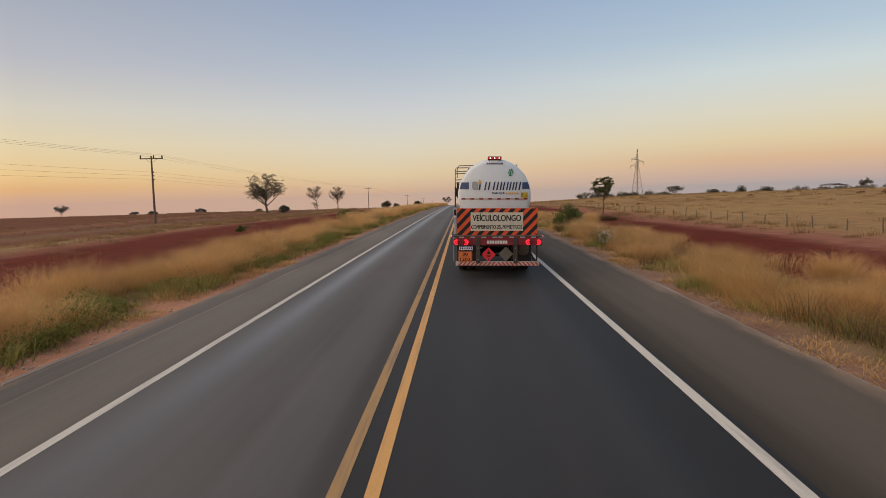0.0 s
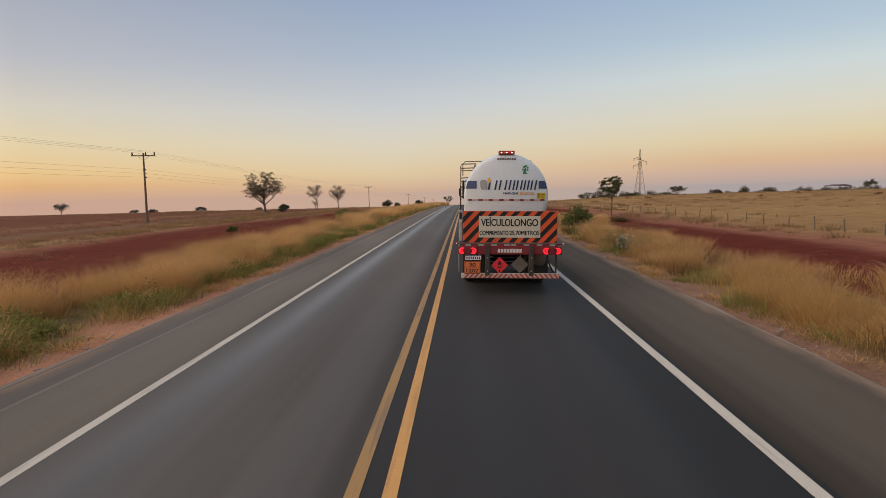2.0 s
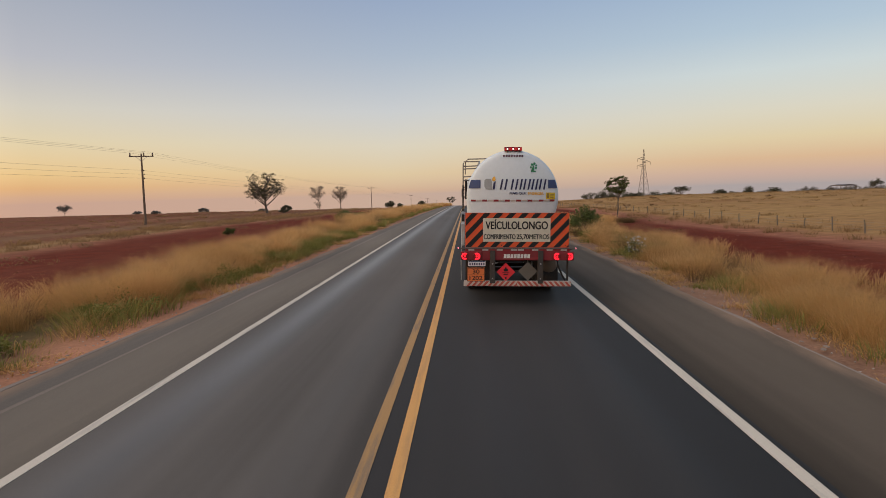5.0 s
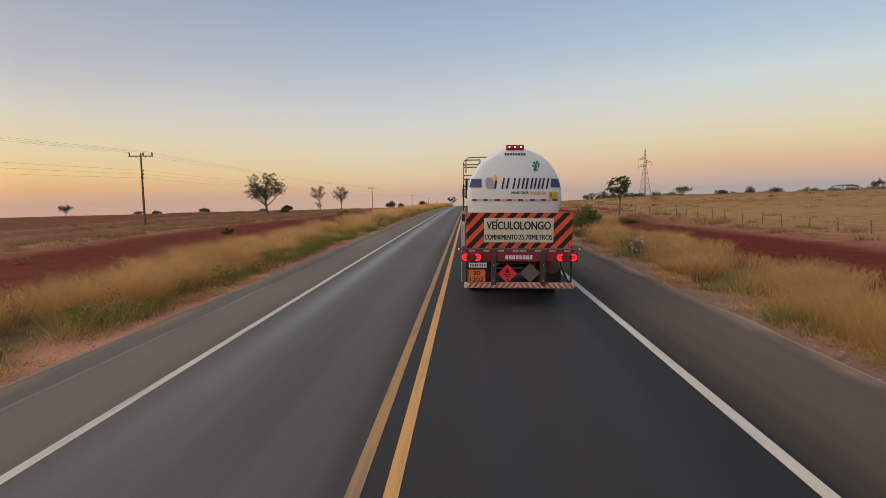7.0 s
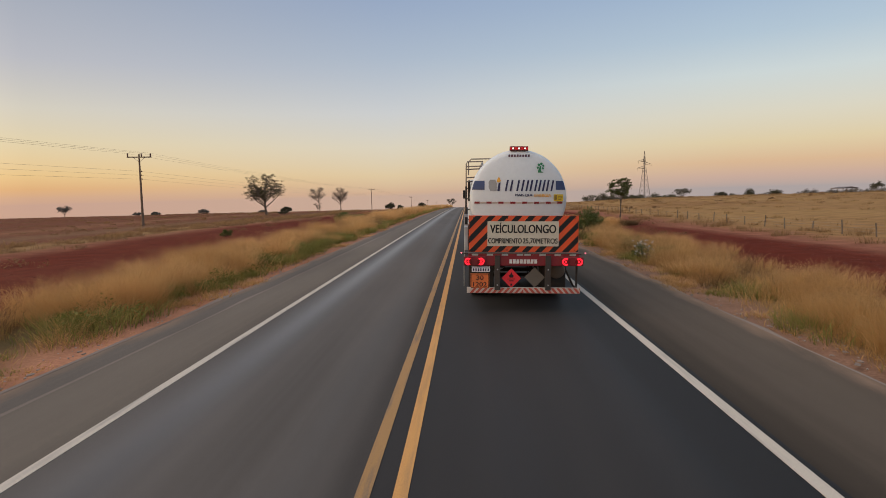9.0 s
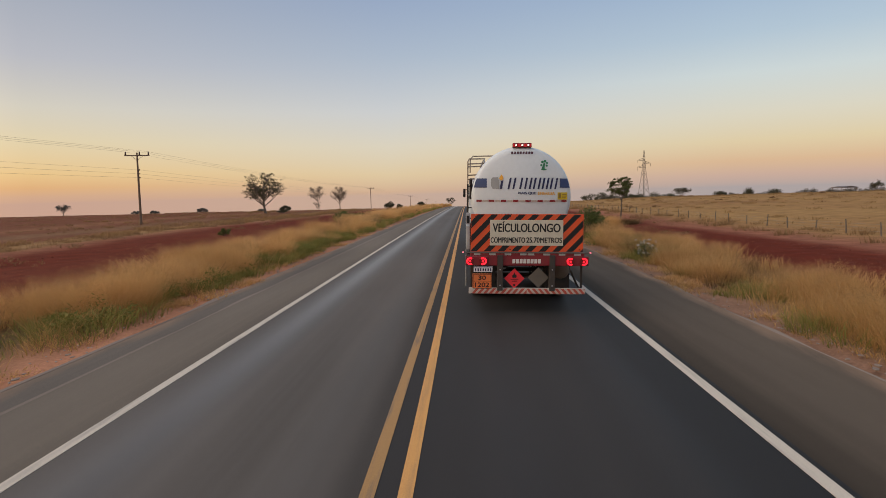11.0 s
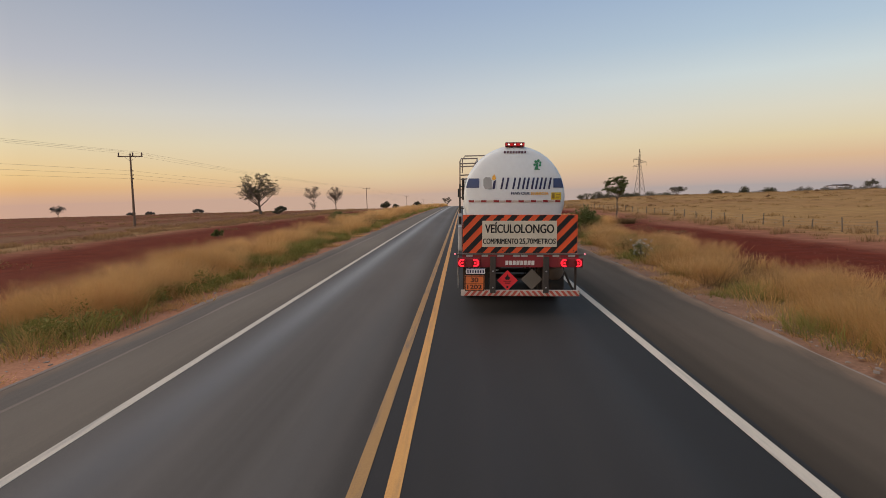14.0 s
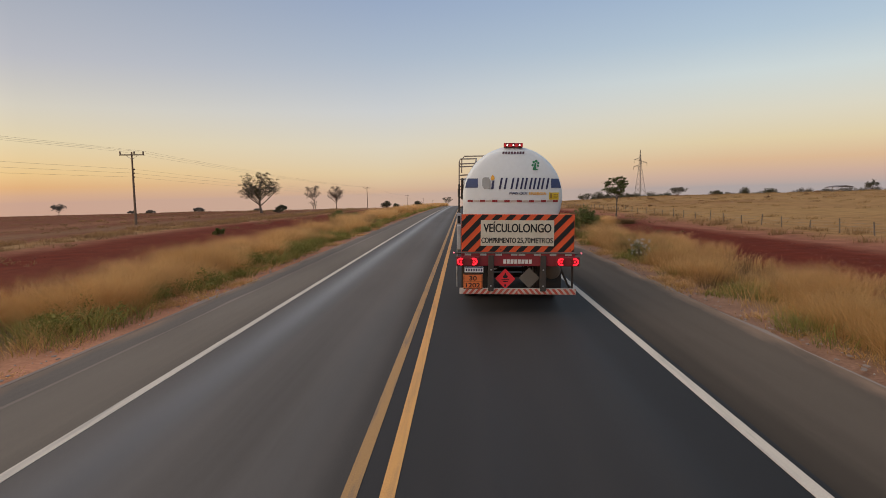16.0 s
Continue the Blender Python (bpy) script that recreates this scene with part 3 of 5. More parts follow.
def bow(cx, cz, rad, y, thick, facing, n=24):
    """A round rod bent to an open ring in the x-z plane, its gap on the side away from facing."""
    vs, fs = [], []
    for k in range(n):
        a = math.radians((0 if facing > 0 else 180) - 125 + 250 * k / (n - 1))
        for j in range(8):
            b_ = 2 * math.pi * j / 8
            r = rad + thick * math.cos(b_)
            vs.append((cx + r * math.cos(a), y + thick * math.sin(b_), cz + r * math.sin(a)))
    for k in range(n - 1):
        for j in range(8):
            a, b_ = k * 8 + j, k * 8 + (j + 1) % 8
            c, d = (k + 1) * 8 + (j + 1) % 8, (k + 1) * 8 + j
            fs.append((a, b_, c, d))
    return vs, fs


def disc(cx, cz, rad, y0, y1, n=24):
    return slab([(cx + rad * math.cos(2 * math.pi * k / n), cz + rad * math.sin(2 * math.pi * k / n)) for k in range(n)], y0, y1)


def rect(x0, x1, z0, z1):
    return [(x0, z0), (x1, z0), (x1, z1), (x0, z1)]


tank = part("rear_tank", tank_geo(Y_END, 10.3), M_TANK, truck, "glossy white barrel with dished end", smooth=True)
tank.location.x = -0.037
part("front_tank", tank_geo(11.4, 19.2), M_TANK, truck, "glossy white barrel ahead of the rear one", smooth=True)
for s in (-1, 1):
    xs = (0.84,) if s < 0 else (0.9,)
    curve_ = [(s * math.sqrt(1.165 ** 2 - (z - ZC) ** 2), z) for z in (2.81, 2.865, 2.92, 2.975, 3.03)]
    plate("side_band", curve_ + [(s * xs[0], 3.03), (s * xs[0], 2.81)], 0.012, M_BLUE, tank, "blue vinyl band")
    bv, bf = [], []
    for j in range(9):
        y = Y_END + 0.05 + j * 1.1
        for k in range(5):
            a = math.asin((2.81 - ZC) / R) + (math.asin((3.03 - ZC) / R) - math.asin((2.81 - ZC) / R)) * k / 4
            bv.append((s * (R + 0.005) * math.cos(a), y, ZC + (R + 0.005) * math.sin(a)))
    bf = [(j * 5 + k, j * 5 + k + 1, j * 5 + k + 6, j * 5 + k + 5) for j in range(8) for k in range(4)]
    part("side_band", (bv, bf), M_BLUE, tank, "blue vinyl band")
# maker's mark and owner's mark as plain shapes
for i in range(8):
    x = -0.242 + i * 0.0675
    plate("maker_mark", [(x - 0.022, 3.612), (x + 0.024, 3.612), (x + 0.03, 3.668), (x - 0.016, 3.668)], 0.012, M_MAKER, tank)
sq = [(-0.74, 2.86), (-0.7, 2.78), (-0.545, 2.78), (-0.545, 2.97), (-0.58, 3.055), (-0.7, 3.055), (-0.74, 3.01)]
plate("owner_mark_square", sq, 0.012, M_GREYV, tank, "grey rounded square")
plate("owner_mark_square", [(-0.53, 2.78), (-0.475, 2.78), (-0.45, 2.99), (-0.505, 2.96)], 0.012, M_NAVY, tank, "navy slanted bar")
plate("owner_mark_drop", [(-0.515, 2.985), (-0.475, 2.99), (-0.445, 3.03), (-0.465, 3.08), (-0.49, 3.125), (-0.53, 3.07), (-0.545, 3.02)], 0.014, M_AMBER, tank, "amber drop")


def slant(x0, x1, z0, z1, k=0.2):
    return [(x0 + k * (z0 - Z0), z0), (x1 + k * (z0 - Z0), z0), (x1 + k * (z1 - Z0), z1), (x0 + k * (z1 - Z0), z1)]


Z0, Z1 = 2.775, 3.045
# a row of plain slanted bars
marks = [slant(x, x + 0.044, Z0, Z1) for x in (-0.35, -0.235, -0.075, 0.04, 0.15, 0.245, 0.36, 0.455, 0.555, 0.65, 0.765)]
for i, m_ in enumerate(marks):
    plate("owner_mark_bar", m_, 0.012 + 0.0007 * (i % 3), M_NAVY, tank)
def emblem(x, z):
    return 0.515 + (x - 0.54) * 0.78, 3.345 + (z - 3.36) * 0.82


for cx, cz, rr_ in ((0.46, 3.36, 0.036), (0.625, 3.345, 0.034), (0.635, 3.42, 0.033), (0.495, 3.45, 0.04), (0.575, 3.475, 0.042), (0.545, 3.395, 0.03)):
    plate("tree_mark", [emblem(cx + rr_ * math.cos(k * 0.698), cz + rr_ * math.sin(k * 0.698)) for k in range(9)], 0.013, M_LEAFV, tank, "small green tree emblem")
plate("tree_mark", [emblem(*p) for p in ((0.46, 3.215), (0.62, 3.215), (0.62, 3.24), (0.562, 3.255), (0.57, 3.4), (0.525, 3.4), (0.53, 3.255), (0.46, 3.24))], 0.012, M_LEAFV, tank, "small green tree emblem")
plate("sticker", rect(0.85, 1.09, 2.53, 2.70), 0.014, M_YELLOWV, tank, "yellow sticker")
for x0, x1, z0, z1 in ((0.87, 0.93, 2.56, 2.68), (0.96, 1.07, 2.645, 2.66), (0.96, 1.07, 2.605, 2.62), (0.96, 1.05, 2.565, 2.58)):
    plate("sticker_bar", rect(x0, x1, z0, z1), 0.018, M_OCHREV, tank)
for txt, x, w, m_ in (("MAIS QUE", 0.12, 0.42, M_NAVY), ("ENERGIA", 0.58, 0.405, M_AMBER)):
    g = words(txt, 0.07, w, 0.0)
    g = join(moved(g, -0.004), moved(g, 0.004))
    g = [(vx + x, dish(vx + x, vz + 2.675) - 0.014, vz + 2.675) for vx, _, vz in g[0]], g[1]
    part("slogan", g, m_, tank)
for i in range(8):
    x = -1.02 + i * 0.29
    plate("reflector", rect(x - 0.065, x + 0.065, 2.47, 2.52), 0.013, M_REDREF, tank)
    if i < 7:
        plate("reflector", rect(x + 0.075, x + 0.215, 2.475, 2.515), 0.013, M_DIRTYWHITE, tank)

# beacon bar on top of the rear end
beacon = part("beacon_bar", box(-0.265, 0.185, 1.17, 1.3, 3.765, 3.87, 0.012), M_LAMPGLASS, truck, "red light bar with three lit lamps")
for x in (-0.185, -0.04, 0.105):
    part("lamp", disc(x, 3.818, 0.02, 1.155, 1.175), M_LITWHITE, beacon, "lit pale lamp")
    for dx in (-0.055, 0.055):
        part("lens", box(x + dx - 0.02, x + dx + 0.02, 1.160, 1.172, 3.78, 3.855, 0.004), M_DIMLIT, beacon, "lit red lens")
part("beacon_foot", box(-0.12, 0.12, 1.22, 1.36, 3.70, 3.765), M_STEEL, truck)

# striped long-vehicle board
board = part("warning_board", box(-1.26, 1.235, 0.0, 0.03, 1.375, 2.215, 0.008), M_ORANGE, truck, "orange board with black diagonal stripes")
k = -3.2
while k < 2.0:
    p = clip_band(-1.252, 1.227, 1.383, 2.207, k, k + 0.15, 0.95)
    if p:
        part("stripe", slab(p, -0.004, 0.0), M_BLACK, board)
    k += 0.305
for i in range(8):
    part("board_bolt", disc(-1.15 + (i % 4) * 0.766, 1.43 if i < 4 else 2.16, 0.014, -0.012, -0.004, 10), M_IRON, board)
signp = part("sign_plate", box(-0.835, 0.785, -0.014, -0.004, 1.515, 2.085, 0.003), M_CREAM, board, "cream plate with black lettering")
for txt, z, h, w, x in (("VEÍCULO", 1.925, 0.235, 0.765, -0.39), ("LONGO", 1.912, 0.19, 0.71, 0.365), ("COMPRIMENTO", 1.638, 0.118, 0.76, -0.435), ("25,70", 1.632, 0.135, 0.29, 0.12), ("METROS", 1.638, 0.118, 0.475, 0.52)):
    g = words(txt, h, w, 0.006 if z > 1.8 else 0.0)
    if txt == "VEÍCULO":
        g = moved(g, 0, 0, 0.012)
    e_ = 0.005 if z > 1.8 else 0.004
    heavy = join(*[moved(g, x + dx, -0.0170 - 0.0004 * k, z + dz) for k, (dx, dz) in enumerate(((-e_, 0), (e_, 0), (0, e_ / 2), (0, -e_ / 2)))])
    part("lettering", heavy, M_BLACK, signp)

# rear beam with lamps
beam = part("rear_beam", box(-1.27, 1.27, 0.02, 0.16, 1.06, 1.345, 0.012), M_RED, truck, "dark red rear cross beam")
for x in (-1.115, -0.775, -0.43, -0.085, 0.085, 0.43, 0.775, 1.115):
    part("reflector", box(x - 0.072, x + 0.072, 0.012, 0.02, 1.295, 1.338), M_TAPE, beam)
for x in (-0.945, -0.6, -0.26, 0.26, 0.6, 0.945):
    part("reflector", box(x - 0.07, x + 0.07, 0.012, 0.02, 1.295, 1.338), M_REDREF, beam)
for i in range(8):
    x = -0.295 + i * 0.081
    part("maker_mark", slab([(x - 0.034, 1.115), (x + 0.03, 1.115), (x + 0.036, 1.21), (x - 0.028, 1.21)], 0.010, 0.019), M_WHITEREF, beam)
for x0, x1 in ((-1.375, -0.87), (0.84, 1.36)):
    part("lamp_box", box(x0, x1, -0.03, 0.015, 1.065, 1.275, 0.015), M_RED, beam)
for x, facing in ((-1.27, -1), (-0.985, 1), (0.952, -1), (1.248, 1)):
    lamp = part("tail_lamp", disc(x, 1.165, 0.092, -0.062, -0.032), M_LAMPGLASS, beam, "round red tail lamp, lit")
    part("lit_ring", bow(x, 1.165, 0.066, -0.066, 0.019, facing), M_LIT, lamp)
    part("lit_core", disc(x, 1.165, 0.024, -0.07, -0.062), M_LIT, lamp)
for s in (-1, 1):
    arm = part("marker_arm", tube([(s * 1.22, 0.1, 1.32), (s * 1.405 - 0.015, 0.05, 1.35)], 0.014), M_BLACK, beam)
    part("marker_lamp", disc(s * 1.415 - 0.015, 1.355, 0.016, 0.0, 0.05, 14), M_LITPINK, arm)

part("marker_rail", join(box(-1.4, 1.38, -0.012, 0.012, 1.343, 1.366, 0.004), box(-1.27, 1.25, 0.012, 0.16, 1.347, 1.362)), M_LEDGE, beam, "thin grey steel ledge")

# under-ride bumper and its uprights
bumper = part("bumper", box(-1.3, 1.3, 0.0, 0.1, 0.425, 0.555, 0.012), M_DIRTYWHITE, truck, "bumper with red and white slanted stripes")
for side in (-1, 1):
    k = -1.6
    while k < 1.9:
        p = clip_band(min(0, side * 1.292), max(0, side * 1.292), 0.43, 0.55, k, k + 0.068, -side * 0.85)
        if p:
            part("stripe", slab(p, -0.004, 0.0), M_SALMON, bumper)
        k += 0.128
for x in (-0.6, 0.56):
    up = part("bumper_upright", box(x - 0.062, x + 0.062, -0.03, 0.15, 0.5, 1.30, 0.012), M_UPRIGHT, truck, "grey-brown steel upright")
    for z in (0.62, 0.98):
        part("bolt", disc(x, z, 0.018, -0.042, -0.03, 8), M_STEEL, up)
for x in (-1.0, 0.98):
    part("bracket", tube([(x, 0.1, 0.95), (x * 1.17, 0.25, 0.62), (x * 1.25, 0.3, 0.5)], 0.024), M_IRON, truck)
    part("side_post", box(math.copysign(1.235, x) - 0.022, math.copysign(1.235, x) + 0.022, 0.16, 0.2, 0.5, 1.32), M_IRON, truck)

# plates and placards under the beam
num = part("number_plate", box(-1.19, -0.77, 0.01, 0.02, 0.915, 1.045, 0.004), M_PLATE, truck, "white plate with dark bars")
part("plate_bar", box(-1.185, -0.775, 0.004, 0.01, 1.022, 1.04), M_BLUE, num)
for i in range(7):
    part("plate_bar", box(-1.16 + i * 0.056, -1.132 + i * 0.056, 0.004, 0.01, 0.94, 0.998), M_NAVY, num)
un = part("hazard_panel", box(-1.215, -0.785, 0.0, 0.018, 0.555, 0.9, 0.006), M_UNORANGE, truck, "orange hazard number panel with black edge")
for b_ in ((-1.208, -0.792, 0.88, 0.893), (-1.208, -0.792, 0.562, 0.575), (-1.208, -1.195, 0.575, 0.88), (-0.805, -0.792, 0.575, 0.88), (-1.195, -0.805, 0.724, 0.729)):
    part("panel_edge", box(b_[0], b_[1], -0.004, 0.0, b_[2], b_[3]), M_BLACK, un)
part("lettering", moved(words("30", 0.105, 0.17, 0.02), -1.0, -0.004, 0.805), M_BLACK, un)
part("lettering", moved(words("1202", 0.105, 0.32, 0.02), -1.0, -0.004, 0.648), M_BLACK, un)
un.location.z = -0.02


def diamond(cx, cz, h):
    return [(cx, cz - h), (cx + h, cz), (cx, cz + h), (cx - h, cz)]


pl = part("hazard_placard", slab(diamond(-0.275, 0.785, 0.228), 0.06, 0.075), M_DIAMOND, truck, "red flammable placard")
pl.location.z = -0.018
flame = [(-0.315, 0.80), (-0.235, 0.80), (-0.22, 0.84), (-0.245, 0.88), (-0.252, 0.86), (-0.27, 0.93), (-0.29, 0.89), (-0.305, 0.86), (-0.33, 0.85)]
part("flame_sign", slab(flame, 0.055, 0.06), M_BLACK, pl)
part("placard_bar", slab(rect(-0.36, -0.19, 0.76, 0.775), 0.055, 0.06), M_BLACK, pl)
part("placard_bar", slab(rect(-0.33, -0.22, 0.715, 0.735), 0.055, 0.06), M_BLACK, pl)
part("placard_bar", slab(rect(-0.295, -0.255, 0.61, 0.66), 0.055, 0.06), M_BLACK, pl)
part("hazard_placard", slab(diamond(0.265, 0.785, 0.235), 0.10, 0.115), M_DULL, truck, "bare grey metal placard holder")
part("hazard_placard_rail", tube([(-0.6, 0.12, 0.785), (0.56, 0.12, 0.785)], 0.018), M_IRON, truck)
part("valve", lathe([(0.2, 0.001), (0.2, 0.05), (0.32, 0.05), (0.32, 0.075), (0.36, 0.075), (0.36, 0.03), (0.6, 0.03)], 16), M_STEEL, truck, "steel outlet valve").location = (-0.5, 0.1, 1.0)

# chassis, wheels, guards
for x in (-0.48, 0.48):
    part("chassis_rail", box(x - 0.06, x + 0.06, 0.16, 10.2, 1.0, 1.3), M_IRON, truck)
    part("chassis_rail", box(x - 0.06, x + 0.06, 10.6, 22.0, 1.0, 1.25), M_IRON, truck)
    for y in (2.2, 4.6, 7.0, 9.4, 12.5, 15.5, 18.5):
        part("saddle", box(x - 0.1, x + 0.1, y - 0.12, y + 0.12, 1.25, 1.62), M_IRON, truck)
part("hose_box", box(-1.16, -0.7, 0.3, 1.0, 1.36, 1.62, 0.02), M_STEEL, truck)
part("rear_deck", box(-1.2, 1.2, 0.16, 1.9, 1.30, 1.345), M_IRON, truck, "dark steel deck under the barrel")
part("spare_tank", moved(lathe([(0.7, 0.001), (0.7, 0.18), (0.76, 0.21), (1.3, 0.21), (1.36, 0.18), (1.36, 0.001)], 20), 0.86, 0, 0.88), M_TAN, truck, "dusty tan cylinder under the deck", smooth=True)
TYRE = lathe([(-0.14, 0.3), (-0.15, 0.42), (-0.12, 0.5), (-0.06, 0.52), (0.06, 0.52), (0.12, 0.5), (0.15, 0.42), (0.14, 0.3)], 28, "x")
RIM = lathe([(-0.1, 0.001), (-0.1, 0.12), (-0.03, 0.2), (-0.12, 0.3), (0.12, 0.3), (0.03, 0.2), (0.1, 0.12), (0.1, 0.001)], 20, "x")
me_t, me_r = mesh_of("tyre", *TYRE, M_RUBBER, True), mesh_of("rim", *RIM, M_STEEL, True)
for y in (2.5, 3.75, 5.0, 11.8, 13.05, 14.3, 19.5, 20.8, 23.8):
    part("axle", tube([(-1.0, y, 0.525), (1.0, y, 0.525)], 0.06), M_IRON, truck)
    for x in (-1.08, -0.75, 0.75, 1.08):
        wheel = new("wheel", me_r)
        wheel.parent, wheel.location = truck, (x, y, 0.525)
        tyre = new("tyre", me_t)
        tyre.parent = wheel
for x in (-0.92, 0.92):
    for y0, y1 in ((1.75, 5.7), (11.1, 14.95)):
        arc = [(y0, 0.75), (y0 + 0.12, 1.12), (y0 + 0.4, 1.18), (y1 - 0.4, 1.18), (y1 - 0.12, 1.12), (y1, 0.75)]
        vs = [(x + s, y, z + dz) for dz in (0, 0.02) for y, z in arc for s in (-0.33, 0.33)]
        fs = [(2 * i, 2 * i + 1, 2 * i + 3, 2 * i + 2) for i in range(5)] + [(12 + 2 * i, 14 + 2 * i, 15 + 2 * i, 13 + 2 * i) for i in range(5)]
        part("mudguard", (vs, fs), M_IRON, truck)
    part("mud_flap", box(x - 0.3, x + 0.3, 1.62, 1.64, 0.3, 1.1, 0.006), M_RUBBER, truck)

# ladder and walkway rails beside the barrel
lad = part("ladder", join(tube([(-1.33, 1.75, 1.3), (-1.33, 1.75, 3.46), (-1.30, 1.78, 3.525), (-0.9, 1.85, 3.535)], 0.016), tube([(-1.27, 2.25, 3.2), (-1.27, 2.25, 3.54), (-1.2, 2.25, 3.62), (-0.62, 2.25, 3.63)], 0.016)), M_RAIL, truck, "side ladder with top rail")
for i in range(6):
    z = 1.5 + i * 0.27
    part("rung", tube([(-1.33, 1.75, z), (-1.24, 2.0, z)], 0.016, 6), M_IRON, lad)
for z, x in ((3.40, -0.86), (3.33, -0.9), (3.12, -1.0), (3.02, -1.08)):
    part("rung", tube([(-1.33, 1.75, z), (x, 1.8, z + 0.02)], 0.018, 6), M_RAIL, lad)
part("hose_rack", box(-1.285, -1.22, 2.0, 3.4, 2.52, 3.06, 0.02), M_IRON, truck, "dark bracket beside the barrel")
part("hose_rack", box(-1.30, -1.2, 1.8, 2.6, 1.36, 1.9, 0.02), M_IRON, truck, "dark box beside the barrel")
for s in (-1, 1):
    y0 = 3.0 if s > 0 else 4.6
    rail = part("walkway_rail", tube([(s * 0.8, y0, 3.45), (s * 0.84, y0, 3.62), (s * 0.84, y0 + 0.06, 3.68), (s * 0.84, 9.9, 3.68), (s * 0.8, 9.95, 3.45)], 0.02), M_STEEL, truck, "galvanised top rail")
    for y in (5.4, 6.8, 8.2):
        part("rail_post", tube([(s * 0.8, y, 3.40), (s * 0.84, y, 3.68)], 0.016, 6), M_STEEL, rail)
for y in (3.6, 5.8, 8.0, 13.0, 16.5):
    part("manhole", moved(lathe([(3.70, 0.3), (3.86, 0.3), (3.88, 0.26), (3.89, 0.001)], 20, "z"), 0, y, 0), M_STEEL, truck)

# guard panel, lamp box and post on the driver's side
part("side_guard", box(-1.37, -1.275, 0.55, 1.6, 1.37, 1.92, 0.02), M_GUARD, truck, "scuffed pale grey plastic guard")
box_ = part("side_box", box(-1.375, -1.27, 0.5, 0.66, 1.96, 2.22, 0.015), M_STEEL, truck, "small steel box")
part("side_box_face", box(-1.355, -1.29, 0.49, 0.5, 1.99, 2.16, 0.004), M_BLACK, box_)
part("side_stay", tube([(-1.36, 0.6, 1.37), (-1.365, 0.6, 0.9), (-1.36, 0.62, 0.5)], 0.016, 6), M_STEEL, truck)
part("side_stay", tube([(-1.33, 1.75, 2.2), (-1.33, 1.75, 2.9)], 0.022, 8), M_IRON, truck)

# tractor
cab = part("cab", box(-1.22, 1.22, 21.4, 23.6, 0.75, 3.55, 0.12), M_TANK, truck, "white tractor cab")
part("bonnet", box(-1.15, 1.15, 23.6, 25.1, 0.7, 2.0, 0.15), M_TANK, truck)
for s in (-1, 1):
    mir = part("mirror", box(s * 1.48 - 0.07, s * 1.48 + 0.07, 22.9, 23.1, 2.45, 2.95, 0.03), M_BLACK, cab, "black side mirror")
    part("mirror_arm", tube([(s * 1.2, 23.0, 2.9), (s * 1.48, 23.0, 2.9)], 0.02, 6), M_BLACK, mir)
    part("side_window", box(s * 1.222 - 0.006, s * 1.222 + 0.006, 22.2, 23.2, 2.2, 3.0), M_GLASS, cab)

# ---- roadside: poles, pylon, trees, fence ----
rng = np.random.default_rng(5)


def on_land(x, y, dz=0.0):
    return x, y, land_z(x, y) + dz


def utility_pole():
    pole = new("utility_pole")
    part("shaft", tube([(0, 0, -0.5), (0, 0, 4), (0, 0, 9.3)], [0.165, 0.135, 0.095], 10), M_POLE, pole, "tapered concrete shaft")
    arm = part("crossarm", box(-1.5, 1.5, -0.06, 0.06, 8.86, 9.0, 0.01), M_POST, pole, "wooden crossarm")
    for x in (-1.38, 0.3, 1.38):
        part("insulator", moved(lathe([(9.0, 0.06), (9.1, 0.11), (9.18, 0.07), (9.27, 0.11), (9.4, 0.05), (9.46, 0.001)], 10, "z"), x, 0, 0), M_INSUL, arm)
    part("brace", tube([(-0.7, 0, 8.88), (0, 0, 8.3), (0.7, 0, 8.88)], 0.025, 6), M_STEEL, pole)
    for z in (7.1, 6.6, 6.1):
        part("insulator", moved(lathe([(-0.1, 0.03), (-0.05, 0.07), (0.05, 0.07), (0.1, 0.03)], 10, "z"), 0.2, 0, z), M_INSUL, pole)
    return tagged(pole, "concrete power pole with crossarm and insulators beside red field", "utility pole", "poles along the road")


POLE_X, POLE_YS = -43.6, (-128.0, 64.0, 256.0, 448.0, 640.0, 832.0)
first = utility_pole()
first.matrix_basis = pose(*on_land(POLE_X, POLE_YS[0]), 0, 0, 8)
for y in POLE_YS[1:]:
    copy_thing(first, pose(*on_land(POLE_X, y), 0, 0.4 * math.sin(y), 8 + 4 * math.sin(y)))


def span(a, b_, sag, n=24):
    return [tuple(Vector(a).lerp(Vector(b_), i / n) - Vector((0, 0, sag * 4 * (i / n) * (1 - i / n)))) for i in range(n + 1)]


for y0, y1 in zip(POLE_YS[:-1], POLE_YS[1:]):
    z0, z1 = land_z(POLE_X, y0), land_z(POLE_X, y1)
    for dx, h, sag in ((-1.38, 9.42, 0.8), (0.3, 9.42, 0.9), (1.38, 9.42, 0.85), (0.2, 7.1, 0.45), (0.2, 6.6, 0.5), (0.2, 6.1, 0.55)):
        w = part("power_line", tube(span((POLE_X + dx, y0, z0 + h), (POLE_X + dx, y1, z1 + h), sag), 0.008, 5), M_WIRE)
        tagged(w, "thin dark power line hanging between concrete poles", "power line", "power lines")


